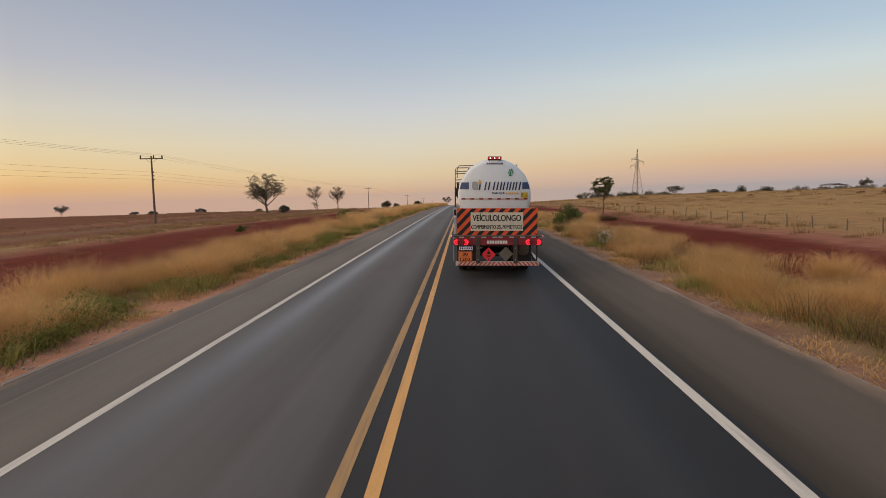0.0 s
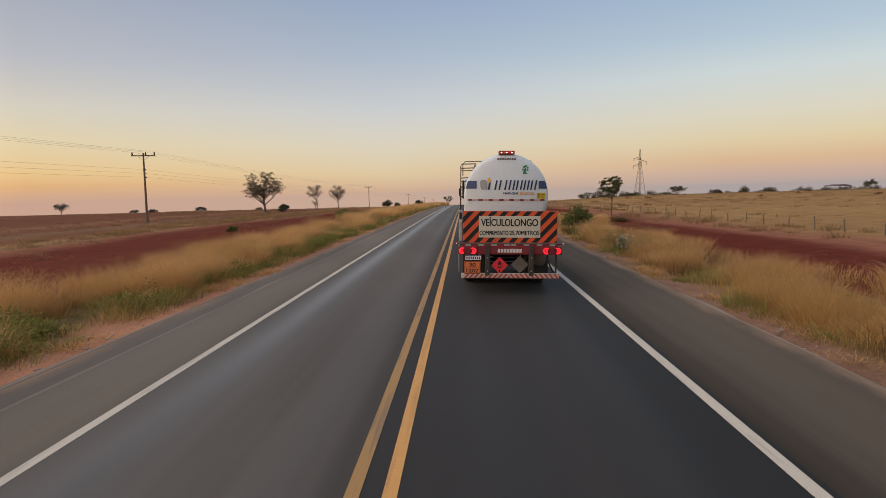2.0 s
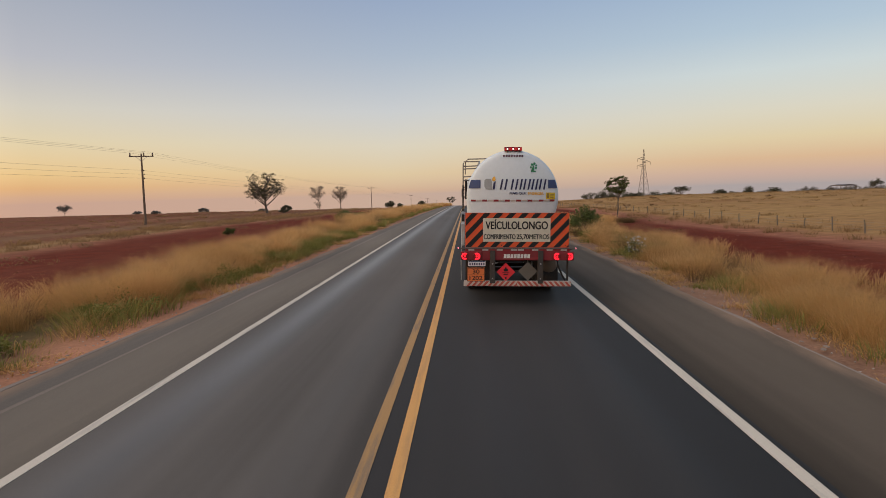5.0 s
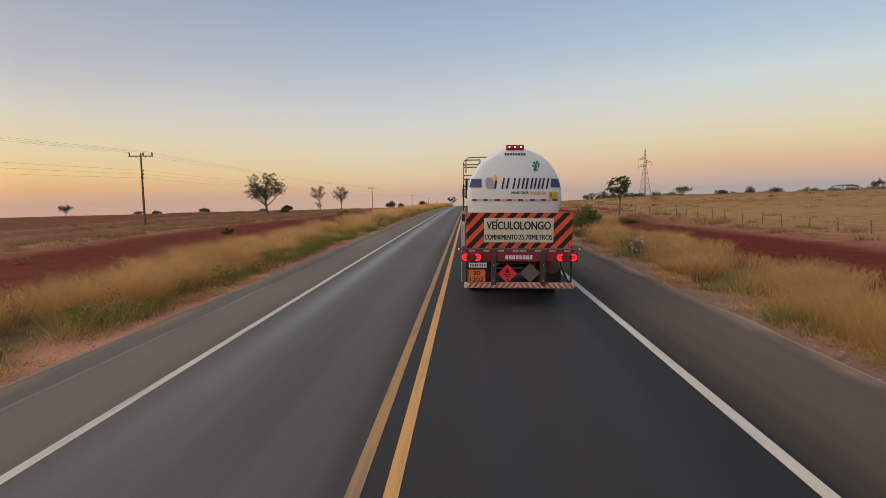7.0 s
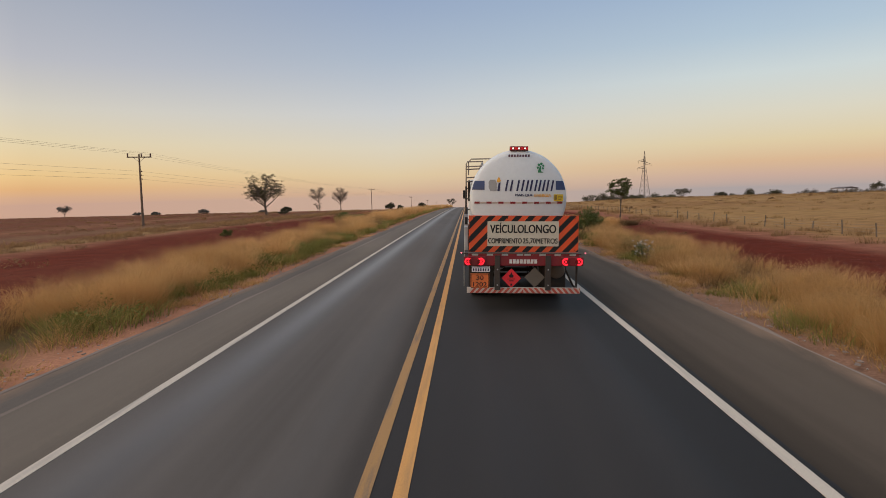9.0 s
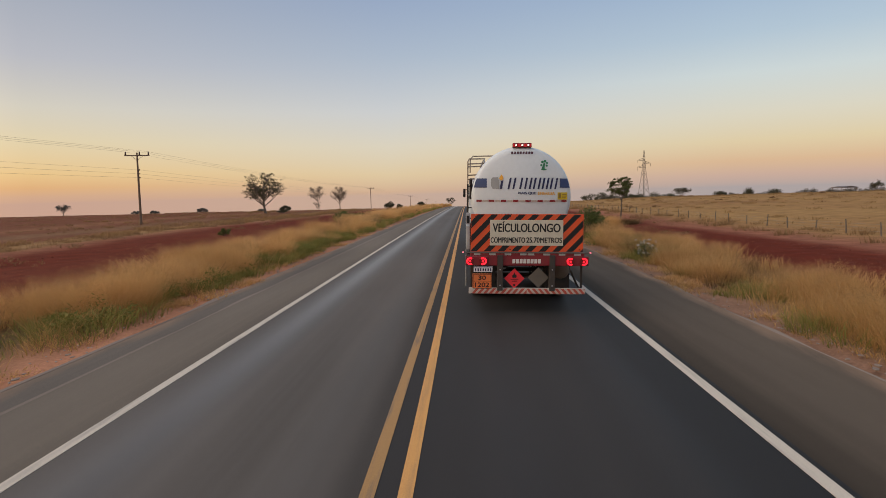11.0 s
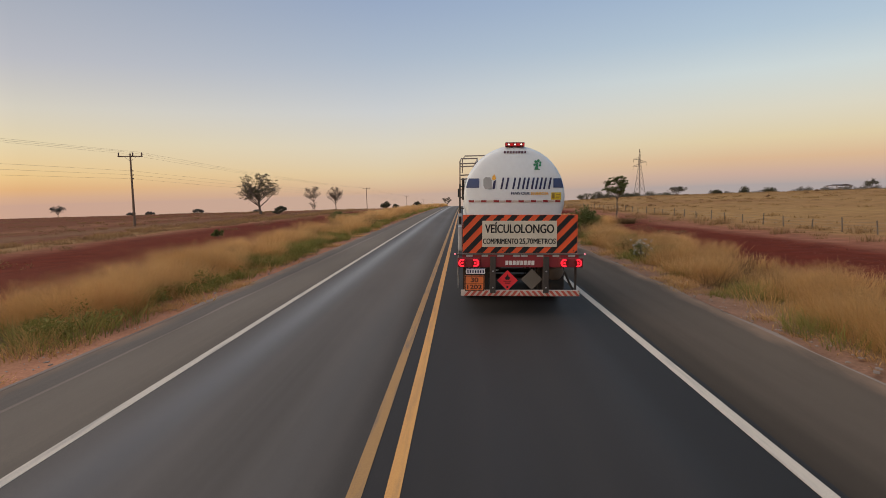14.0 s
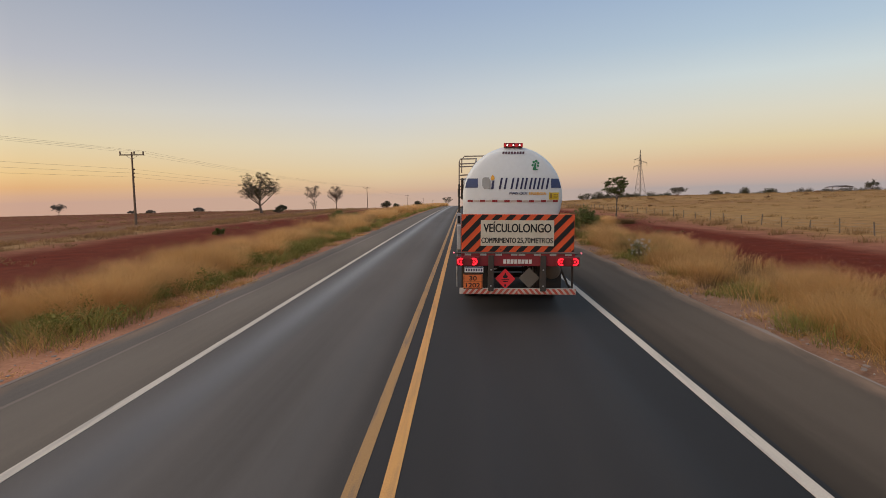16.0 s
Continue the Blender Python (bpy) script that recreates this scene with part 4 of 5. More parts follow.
def pylon(h):
    """A lattice transmission tower with three pairs of arms."""
    t = new("transmission_tower")

    def half(z):
        return 2.9 - 2.1 * (z / (0.62 * h)) if z < 0.62 * h else 0.8 - 0.68 * (z - 0.62 * h) / (0.38 * h)

    for sx in (-1, 1):
        for sy in (-1, 1):
            part("leg", tube([(sx * half(z), sy * half(z), z) for z in (-0.5, 0.62 * h, h)], [0.15, 0.11, 0.07], 5), M_LATTICE, t)
    zs = [0, 0.13, 0.25, 0.36, 0.46, 0.55, 0.63, 0.7, 0.77, 0.84, 0.91, 1.0]
    for a, b_ in zip(zs[:-1], zs[1:]):
        za, zb, p, q = a * h, b_ * h, half(a * h), half(b_ * h)
        bars = []
        for s in (-1, 1):
            bars += [tube([(-p, s * p, za), (q, s * q, zb)], 0.06, 4), tube([(p, s * p, za), (-q, s * q, zb)], 0.06, 4)]
            bars += [tube([(s * p, -p, za), (s * q, q, zb)], 0.06, 4), tube([(s * p, p, za), (s * q, -q, zb)], 0.06, 4)]
        part("bracing", join(*bars), M_LATTICE, t)
    for z, s, r in ((0.66 * h, -1, 5.6), (0.74 * h, 1, 5.6), (0.8 * h, -1, 5.2)):
        bars = [tube([(0, sy * 0.55, z - 0.5), (s * r, 0, z + 0.1)], 0.075, 4) for sy in (-1, 1)] + [tube([(0, sy * 0.5, z + 1.5), (s * r, 0, z + 0.1)], 0.075, 4) for sy in (-1, 1)]
        for f in (0.3, 0.55, 0.8):
            bars.append(tube([(s * r * f, 0, z - 0.5 + 0.6 * f), (s * r * (f - 0.15), 0, z + 1.5 - 1.4 * (f - 0.15))], 0.06, 4))
        arm = part("arm", join(*bars), M_LATTICE, t)
        part("insulator_string", tube([(s * r, 0, z + 0.1), (s * r, 0, z - 2.0)], 0.1, 6), M_INSUL, arm)
    return tagged(t, "grey steel lattice transmission tower in pasture", "transmission tower")


def leaf_quads(centres, radii, per, size, seed, flat=0.8):
    """Many small leaves scattered in uneven clumps."""
    r = np.random.default_rng(seed)
    c = np.repeat(np.asarray(centres, float), per, axis=0)
    rad = np.repeat(np.asarray(radii, float), per)[:, None]
    d = r.normal(size=c.shape)
    d /= np.linalg.norm(d, axis=1)[:, None]
    d[:, 2] *= flat
    p = c + d * rad * r.random((len(c), 1)) ** 0.45
    u = r.normal(size=c.shape)
    u /= np.linalg.norm(u, axis=1)[:, None]
    w = np.cross(u, r.normal(size=c.shape))
    w /= np.linalg.norm(w, axis=1)[:, None]
    s = size * (0.6 + 0.8 * r.random((len(c), 1)))
    vs = np.stack([p - u * s, p - w * s * 0.45, p + u * s, p + w * s * 0.45], 1).reshape(-1, 3)
    fs = np.arange(len(vs)).reshape(-1, 4).tolist()
    return vs.tolist(), [tuple(f) for f in fs]


def limbs(seed, height, trunk, crown, lean, bole, mains, subs, twigs, twig_r, low=-0.45, leader=0.0):
    """Trunk, main limbs that reach out into a rounded crown, branches and twigs; gives the bars and the twigs' ends."""
    r = random.Random(seed)
    rx, ry, rz = crown
    cz = height - rz
    off = Vector((lean[0] * height, lean[1] * height, 0))

    def inside(scale):
        while True:
            p = Vector((r.uniform(-1, 1), r.uniform(-1, 1), r.uniform(-1, 1)))
            if 0.2 < p.length < 1:
                return Vector((p.x * rx, p.y * ry, p.z * rz)) * scale + Vector((0, 0, cz)) + off

    def path(a, b_, bow):
        m1, m2 = a.lerp(b_, 0.35), a.lerp(b_, 0.7)
        j_ = (b_ - a).length * 0.07
        return [a, m1 + Vector((r.uniform(-j_, j_), r.uniform(-j_, j_), bow)), m2 + Vector((r.uniform(-j_, j_), r.uniform(-j_, j_), bow * 0.7)), b_]

    fork = Vector((lean[0] * height * 0.45, lean[1] * height * 0.45, bole))
    bars, tips = [], []
    bars.append(tube([(0, 0, -0.3), (0, 0, 0.2), fork * 0.55 + Vector((0.05, 0, 0)), fork], [trunk * 1.35, trunk, trunk * 0.8, trunk * 0.66], 9, False))
    top = Vector((lean[0] * height * 0.8, lean[1] * height * 0.8, max(bole, height * leader)))
    if leader:
        bars.append(tube([fork, fork.lerp(top, 0.5) + Vector((0.1, 0, 0)), top], [trunk * 0.66, trunk * 0.5, trunk * 0.3], 8, False))
    for i in range(mains):
        a = 2 * math.pi * (i + 0.5 * r.random()) / mains
        up = r.uniform(low, 0.75) if i else 0.85
        reach = math.sqrt(1 - up * up) * r.uniform(0.62, 0.88)
        end = Vector((math.cos(a) * rx * reach, math.sin(a) * ry * reach, cz + up * rz * 0.8)) + off
        start = fork.lerp(fork * 0.8, r.random()) if i else fork
        if leader:
            k_ = r.uniform(0.45, 1.05)
            end = Vector((off.x + (end.x - off.x) * k_ * 1.15, off.y + (end.y - off.y) * k_ * 1.15, end.z if up < 0.3 else cz + rz * up * (1.1 - 0.25 * k_)))
            drop = 0.12 * height * r.random() + 0.7 * math.hypot(end.x - off.x, end.y - off.y)
            start = fork.lerp(top, min(1.0, max(0.0, (end.z - drop - bole) / (top.z - bole))))
        line = path(start, end, 0.05 * height * r.uniform(0.0, 1.0))
        rad = trunk * 0.42
        bars.append(tube(line, [rad, rad * 0.75, rad * 0.5, rad * 0.28], 6, False))
        for _ in range(subs):
            f = r.uniform(0.35, 1.0)
            k = min(int(f * 3), 2)
            p = line[k].lerp(line[k + 1], f * 3 - k)
            d = (end - start).normalized()
            q = p + (d * r.uniform(0.2, 1.0) + Vector((r.uniform(-1, 1), r.uniform(-1, 1), r.uniform(-0.3, 1)))).normalized() * rx * r.uniform(0.2, 0.42)
            rel = q - off - Vector((0, 0, cz))
            lim = math.sqrt((rel.x / rx) ** 2 + (rel.y / ry) ** 2 + (rel.z / rz) ** 2)
            if lim > 0.9:
                q = off + Vector((0, 0, cz)) + rel * (0.9 / lim)
            sub = path(p, q, 0.02 * height)
            bars.append(tube(sub, [rad * 0.32, rad * 0.24, rad * 0.17, twig_r], 4, False))
            for _ in range(twigs):
                g_ = r.uniform(0.25, 1.0)
                k = min(int(g_ * 3), 2)
                s = sub[k].lerp(sub[k + 1], g_ * 3 - k)
                e = s + Vector((r.uniform(-1, 1), r.uniform(-1, 1), r.uniform(-0.5, 1))).normalized() * rx * r.uniform(0.12, 0.3)
                rel = e - off - Vector((0, 0, cz))
                lim = math.sqrt((rel.x / rx) ** 2 + (rel.y / ry) ** 2 + (rel.z / rz) ** 2)
                if lim > 1.0:
                    e = off + Vector((0, 0, cz)) + rel * ((0.93 + 0.07 * r.random()) / lim)
                bars.append(tube([s, s.lerp(e, 0.5) + Vector((0, 0, r.uniform(-0.05, 0.08))), e], [twig_r * 1.2, twig_r, twig_r * 0.6], 3, False))
                tips.append(tuple(e))
    return bars, tips


def tree(seed, height, trunk, crown, label, lean=(0, 0), bole=2.0, mains=7, subs=6, twigs=6, twig_r=0.03, leaves=0, leaf=0.12, clump=0.6, bark=None, leafmat=None, low=-0.45, leader=0.0, share=0.8, flat=0.8):
    t = new("tree")
    bars, tips = limbs(seed, height, trunk, crown, lean, bole, mains, subs, twigs, twig_r, low, leader)
    part("trunk", bars[0], bark or M_BARK, t, smooth=True)
    part("branchwork", join(*bars[1:]), bark or M_BARK, t, smooth=True)
    if leaves:
        r = random.Random(seed)
        cs = [p for p in tips if r.random() < share]
        ob = part("crown", leaf_quads(cs, [clump * r.uniform(0.4, 1.2) for _ in cs], leaves, leaf, seed, flat), leafmat or M_LEAF, t)
        uv_of(ob.data)
    return tagged(t, label, "tree")


def uv_of(me):
    """A plain layer along each leaf."""
    me.uv_layers.new(name="UVMap").data.foreach_set("uv", np.tile([0.0, 0.0, 0.5, 0.5, 0.0, 1.0, 0.5, 0.5], len(me.polygons)))


def bush(seed, w, h, label, material, clumps=14, per=60, leaf=0.2, tall=0.5):
    r = random.Random(seed)
    b_ = new("bush")
    cs = []
    for _ in range(clumps):
        x, y = r.uniform(-1, 1), r.uniform(-1, 1)
        cs.append((x * w * 0.42, y * w * 0.3, h * (0.25 + tall * r.random() * (1 - 0.6 * x * x))))
    stems = [tube([(c[0] * 0.2, c[1] * 0.2, -0.1), (c[0] * 0.6, c[1] * 0.6, c[2] * 0.5), c], [0.03 * h, 0.02 * h, 0.008 * h], 4, False) for c in cs]
    part("woody_base", join(*stems), M_BARK, b_)
    ob = part("crown", leaf_quads(cs, [h * r.uniform(0.18, 0.34) for _ in cs], per, leaf, seed, 0.75), material, b_)
    uv_of(ob.data)
    return tagged(b_, label, "bush")


tower = pylon(33.0)
tower.matrix_basis = pose(*on_land(118.5, 405.0), 0, 0, 25)

t_ = tree(3, 10.3, 0.36, (5.7, 5.6, 4.1), "spreading half-leafed tree with leaning trunk in brown field", (-0.05, 0), 1.7, 15, 8, 6, 0.022, 46, 0.085, 0.62, M_BARK, M_SPARSE, -0.5, 0.4, 0.42, 0.4)
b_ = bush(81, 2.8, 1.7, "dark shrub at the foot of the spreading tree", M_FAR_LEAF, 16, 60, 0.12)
b_.matrix_basis = pose(*on_land(-46.8, 135.5))
t_.matrix_basis = pose(*on_land(-51.2, 136.0), 0, 0, 0)
t_ = tree(11, 13.2, 0.26, (6.3, 5.8, 4.2), "tall bare dry tree with pale twigs in brown field", (-0.08, 0), 4.6, 15, 9, 9, 0.02, 0, 0, 0, M_PALE_BARK, None, -0.5, 0.6)
t_.matrix_basis = pose(*on_land(-81.5, 316.0), 0, 0, 10)
t_ = tree(23, 13.0, 0.32, (6.0, 5.6, 5.2), "round-crowned bare dry tree in brown field", (0.0, 0), 2.2, 17, 9, 9, 0.02, 0, 0, 0, M_DRYBARK, None, -0.6, 0.68)
t_.matrix_basis = pose(*on_land(-70.0, 316.0), 0, 0, 75)
t_ = tree(31, 5.0, 0.14, (3.4, 3.0, 2.2), "small bare tree in brown field", (0.1, 0), 0.9, 7, 5, 5, 0.035, 0, 0, 0, M_DRYBARK)
t_.matrix_basis = pose(*on_land(-85.0, 325.0), 0, 0, 0)
t_ = tree(37, 11.5, 0.34, (7.6, 7.0, 4.4), "round-crowned tree far out in field, leaves greyed for haze", (0, 0), 3.0, 8, 6, 5, 0.05, 16, 0.3, 1.0, None, M_HAZE_LEAF)
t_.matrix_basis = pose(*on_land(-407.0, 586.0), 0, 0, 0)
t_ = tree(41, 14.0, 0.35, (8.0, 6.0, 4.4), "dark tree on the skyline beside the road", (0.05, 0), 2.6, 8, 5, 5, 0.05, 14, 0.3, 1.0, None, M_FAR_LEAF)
t_.matrix_basis = pose(*on_land(-25.0, 880.0), 0, 0, 0)
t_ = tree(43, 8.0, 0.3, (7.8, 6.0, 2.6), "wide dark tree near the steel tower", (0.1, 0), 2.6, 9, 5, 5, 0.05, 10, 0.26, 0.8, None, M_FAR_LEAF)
t_.matrix_basis = pose(*on_land(152.0, 430.0), 0, 0, 0)
t_ = tree(47, 9.0, 0.25, (4.6, 4.0, 3.4), "tree on the pasture skyline, leaf colour lightened for haze", (0, 0), 2.4, 8, 5, 5, 0.05, 8, 0.26, 0.8, None, M_FAR_LEAF)
t_.matrix_basis = pose(*on_land(262.0, 390.0), 0, 0, 0)
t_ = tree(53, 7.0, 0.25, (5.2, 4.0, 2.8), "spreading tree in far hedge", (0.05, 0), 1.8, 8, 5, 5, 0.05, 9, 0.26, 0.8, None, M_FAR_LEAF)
t_.matrix_basis = pose(*on_land(152.0, 650.0), 0, 0, 0)

far = [(-104, 330, 5.5, 3.6), (-66, 500, 8, 7), (-44, 560, 7, 8), (-60, 520, 4, 5), (-300, 560, 8, 4), (-236, 520, 9, 5), (-190, 540, 6, 3.4), (-340, 600, 9, 4), (140, 690, 20, 12), (155, 700, 14, 13), (172, 720, 16, 12), (192, 730, 15, 13), (208, 730, 18, 11), (228, 740, 14, 13),
       (255, 760, 16, 11), (200, 480, 10, 7), (236, 510, 8, 10), (262, 520, 11, 9), (300, 540, 18, 9), (322, 540, 16, 8.5), (346, 550, 18, 9), (370, 560, 20, 10), (395, 560, 18, 10.5), (420, 570, 20, 10), (450, 580, 22, 10.5), (112, 402, 7, 3.4), (128, 404, 6, 3.2), (175, 640, 24, 8), (215, 650, 24, 8.5), (280, 660, 30, 9), (330, 670, 30, 9)]
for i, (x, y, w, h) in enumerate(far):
    # outermost clumps take the leaves with haze painted in
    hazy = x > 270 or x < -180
    b_ = bush(100 + i, w, h, "grey-green woods on the skyline, haze painted into the leaves" if hazy else "dark shrubs on the skyline", M_HAZE_LEAF if hazy else M_FAR_LEAF, 12 + int(w), 110, 0.32)
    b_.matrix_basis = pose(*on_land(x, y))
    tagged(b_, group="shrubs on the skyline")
near_bush = bush(77, 1.9, 1.9, "dense green shrub in dry roadside grass", M_SHRUB, 40, 110, 0.07, 0.62)
near_bush.matrix_basis = pose(*on_land(7.3, 30.0))
for i in range(26):
    x, y = 24 + 46 * rng.random(), 20 + 150 * rng.random()
    weed = bush(300 + i, 0.9 + 0.8 * rng.random(), 0.35 + 0.3 * rng.random(), "low brown weed clump in golden pasture", M_SCRUB, 8, 40, 0.07)
    weed.matrix_basis = pose(*on_land(x, y))
    tagged(weed, group="weed clumps in the pasture")
flowering = bush(83, 0.95, 0.9, "pale-flowered shrub in dry roadside grass", M_SHRUB, 12, 50, 0.035, 0.6)
r_ = random.Random(83)
ob = part("blossoms", leaf_quads([(r_.uniform(-0.4, 0.4), r_.uniform(-0.3, 0.3), 0.22 + 0.62 * r_.random()) for _ in range(55)], [0.055] * 55, 10, 0.024, 84), M_BLOSSOM, flowering, "small pale blossoms")
uv_of(ob.data)
flowering.matrix_basis = pose(*on_land(6.1, 12.0))
small = bush(79, 1.0, 0.7, "small green shrub on red soil", M_SHRUB, 10, 80, 0.07)
small.matrix_basis = pose(*on_land(-20.5, 34.0))

# a small roadside tree and a shrub further along the verges
t_ = tree(61, 4.5, 0.085, (1.8, 1.7, 1.15), "dark-leaved roadside tree with thin forked trunk", (0.03, 0), 1.7, 9, 5, 4, 0.014, 60, 0.06, 0.34, None, M_LEAF, -0.7, 0.45, 0.6, 0.45)
t_.matrix_basis = pose(*on_land(15.5, 54.0), 0, 0, 0)
b_ = bush(62, 3.0, 1.7, "large green roadside shrub in dry grass", M_SHRUB, 34, 110, 0.08)
b_.matrix_basis = pose(*on_land(-13.8, 50.0))

# open shed far out on the pasture
shed = new("shed")
part("roof", slab([(-5.6, 3.2), (5.6, 3.2), (5.6, 3.45), (0.3, 4.1), (-5.6, 3.5)], -3.2, 3.2), M_ROOF, shed, "low rusty sheet roof")
for x in (-5, -1.7, 1.7, 5):
    for y in (-2.6, 2.6):
        part("post", tube([(x, y, -0.3), (x, y, 3.2)], 0.12, 6), M_POST, shed)
tagged(shed, "open shed with low roof on wooden posts in pasture", "shed")
shed.matrix_basis = pose(*on_land(187.5, 300.0), 0, 0, 25)

# wire fence along the pasture
fence = new("fence")
fence.matrix_basis = pose(0, 0, 0)
FX = 20.3
post_meshes = [mesh_of("post", *tube([(0, 0, -0.3), (0.01, 0, 0.5), (s * 0.02, 0.01, 0.74 + 0.1 * s)], [0.042, 0.038, 0.034], 7), M_POST) for s in (-1, 0, 1)]
fy = [-12 + i * 3.1 for i in range(72)]
for i, y in enumerate(fy):
    p = new("post", post_meshes[i % 3])
    p.parent = fence
    p.matrix_basis = pose(FX + 0.08 * math.sin(i * 2.3), y, land_z(FX, y), 3 * math.sin(i * 1.7), 3 * math.cos(i * 2.9), i * 40)
for h in (0.22, 0.42, 0.6):
    part("wire", tube([(FX + 0.05, y, land_z(FX, y) + h) for y in fy], 0.005, 4), M_WIRE, fence)
tagged(fence, "weathered wooden post and wire fence along the pasture", "fence")


# ---- grass ----
def grass(name, n, xr, yr, hr, width, material, label, seed, lean=0.35, clumpy=0.6, ypow=1.0, droop=0.35, bunch=34):
    """Blades in tufts over a stretch of land; each a narrow bent strip."""
    r = np.random.default_rng(seed)
    tufts = max(8, int(n / bunch))
    tx = xr[0] + (xr[1] - xr[0]) * r.random(tufts)
    ty = yr[0] + (yr[1] - yr[0]) * r.random(tufts) ** ypow
    tone = np.array([noise.noise((x * 0.55, y * 0.3, seed)) + 0.5 * noise.noise((x * 1.3, y * 0.9, seed + 9.0)) for x, y in zip(tx, ty)])
    keep = tone > (clumpy - 1.0) * 0.35 + (r.random(tufts) - 0.5) * 0.6
    tx, ty, tone = tx[keep], ty[keep], tone[keep]
    th = np.clip(0.64 + 1.9 * tone + 0.15 * r.normal(size=len(tx)), 0.16, 1.45)
    tz = np.array([land_z(x, y) for x, y in zip(tx, ty)])
    idx = r.integers(0, len(tx), n)
    spread_ = (0.13 + 0.1 * th[idx]) * (1 + 0.006 * np.maximum(ty[idx], 0))
    ox, oy = r.normal(size=n) * spread_, r.normal(size=n) * spread_
    px = np.clip(tx[idx] + ox, xr[0] - 0.3, xr[1] + 0.3)
    py = ty[idx] + oy
    h = (hr[0] + (hr[1] - hr[0]) * r.random(n)) * th[idx]
    a = np.arctan2(oy, ox) + r.normal(size=n) * 0.9
    ln = lean * (0.15 + 1.1 * r.random(n)) * h
    dx, dy = np.cos(a) * ln, np.sin(a) * ln
    b_ = r.random(n) * np.pi
    w = width * (0.6 + 0.8 * r.random(n)) * (1 + np.maximum(ty[idx], 0) / 40)
    wx, wy = np.cos(b_) * w / 2, np.sin(b_) * w / 2
    rows = []
    for f, k in ((0.0, 0.8), (0.4, 1.0), (0.78, 0.75)):
        for s in (-1, 1):
            rows.append(np.stack([px + dx * f * f + s * wx * k, py + dy * f * f + s * wy * k, tz[idx] - 0.03 + h * f], 1))
    rows.append(np.stack([px + dx * (1 + droop), py + dy * (1 + droop), tz[idx] - 0.03 + h * (1 - 0.25 * droop)], 1))
    vs = np.stack(rows, 1).reshape(-1, 3)
    base = np.arange(n)[:, None] * 7
    q = np.concatenate([base + [0, 1, 3, 2], base + [2, 3, 5, 4]], 0)
    t = base + [4, 5, 6]
    me = bpy.data.meshes.new(name)
    me.vertices.add(len(vs))
    me.vertices.foreach_set("co", vs.ravel())
    loops = np.concatenate([q.ravel(), t.ravel()])
    starts = np.concatenate([np.arange(len(q)) * 4, len(q) * 4 + np.arange(len(t)) * 3])
    me.loops.add(len(loops))
    me.loops.foreach_set("vertex_index", loops.astype(np.int32))
    me.polygons.add(len(starts))
    me.polygons.foreach_set("loop_start", starts.astype(np.int32))
    me.update(calc_edges=True)
    level = np.array([0, 0, 0.4, 0.4, 0.78, 0.78, 1.0])[loops % 7]
    uv = np.stack([np.full(len(loops), 0.5), level], 1)
    me.uv_layers.new(name="UVMap").data.foreach_set("uv", uv.ravel())
    me.materials.append(material)
    me.validate()
    return tagged(new(name, me), label, "grass", kind="stuff")


DRY = "tall straw-coloured dry grass along the road verge"
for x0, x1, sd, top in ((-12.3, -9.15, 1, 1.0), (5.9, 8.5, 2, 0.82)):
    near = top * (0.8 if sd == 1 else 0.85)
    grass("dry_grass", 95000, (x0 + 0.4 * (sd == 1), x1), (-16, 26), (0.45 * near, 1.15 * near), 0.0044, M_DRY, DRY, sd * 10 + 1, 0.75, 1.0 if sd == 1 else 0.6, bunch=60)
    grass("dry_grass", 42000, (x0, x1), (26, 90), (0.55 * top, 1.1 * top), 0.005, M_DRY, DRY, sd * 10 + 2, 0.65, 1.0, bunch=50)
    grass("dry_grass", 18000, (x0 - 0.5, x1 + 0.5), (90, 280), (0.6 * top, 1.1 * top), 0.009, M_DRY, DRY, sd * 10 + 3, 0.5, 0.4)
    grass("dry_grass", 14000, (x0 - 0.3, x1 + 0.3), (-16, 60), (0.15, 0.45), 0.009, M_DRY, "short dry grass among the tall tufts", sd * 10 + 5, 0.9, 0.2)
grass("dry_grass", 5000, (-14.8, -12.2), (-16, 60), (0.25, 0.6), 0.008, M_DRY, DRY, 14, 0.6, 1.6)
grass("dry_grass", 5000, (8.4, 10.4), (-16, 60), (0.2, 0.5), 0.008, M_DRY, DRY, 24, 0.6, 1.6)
# dark stems added to stand in for shadowed masses low in the verge grass
STEMS = "dark brown stems added as painted shade inside the dry grass"
grass("dark_stems", 20000, (-11.6, -9.4), (-16, 80), (0.22, 0.75), 0.007, M_BROWN, STEMS, 51, 0.8, 1.2, bunch=80)
grass("dark_stems", 20000, (5.9, 8.2), (-16, 80), (0.2, 0.65), 0.007, M_BROWN, STEMS, 52, 0.8, 1.1, bunch=80)
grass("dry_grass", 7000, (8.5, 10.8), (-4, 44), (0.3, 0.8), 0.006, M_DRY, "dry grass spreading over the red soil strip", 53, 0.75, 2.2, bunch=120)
grass("dark_stems", 3000, (10.5, 15.5), (40, 95), (0.15, 0.45), 0.008, M_BROWN, "brown brush on the red soil strip", 54, 0.8, 1.9, bunch=150)


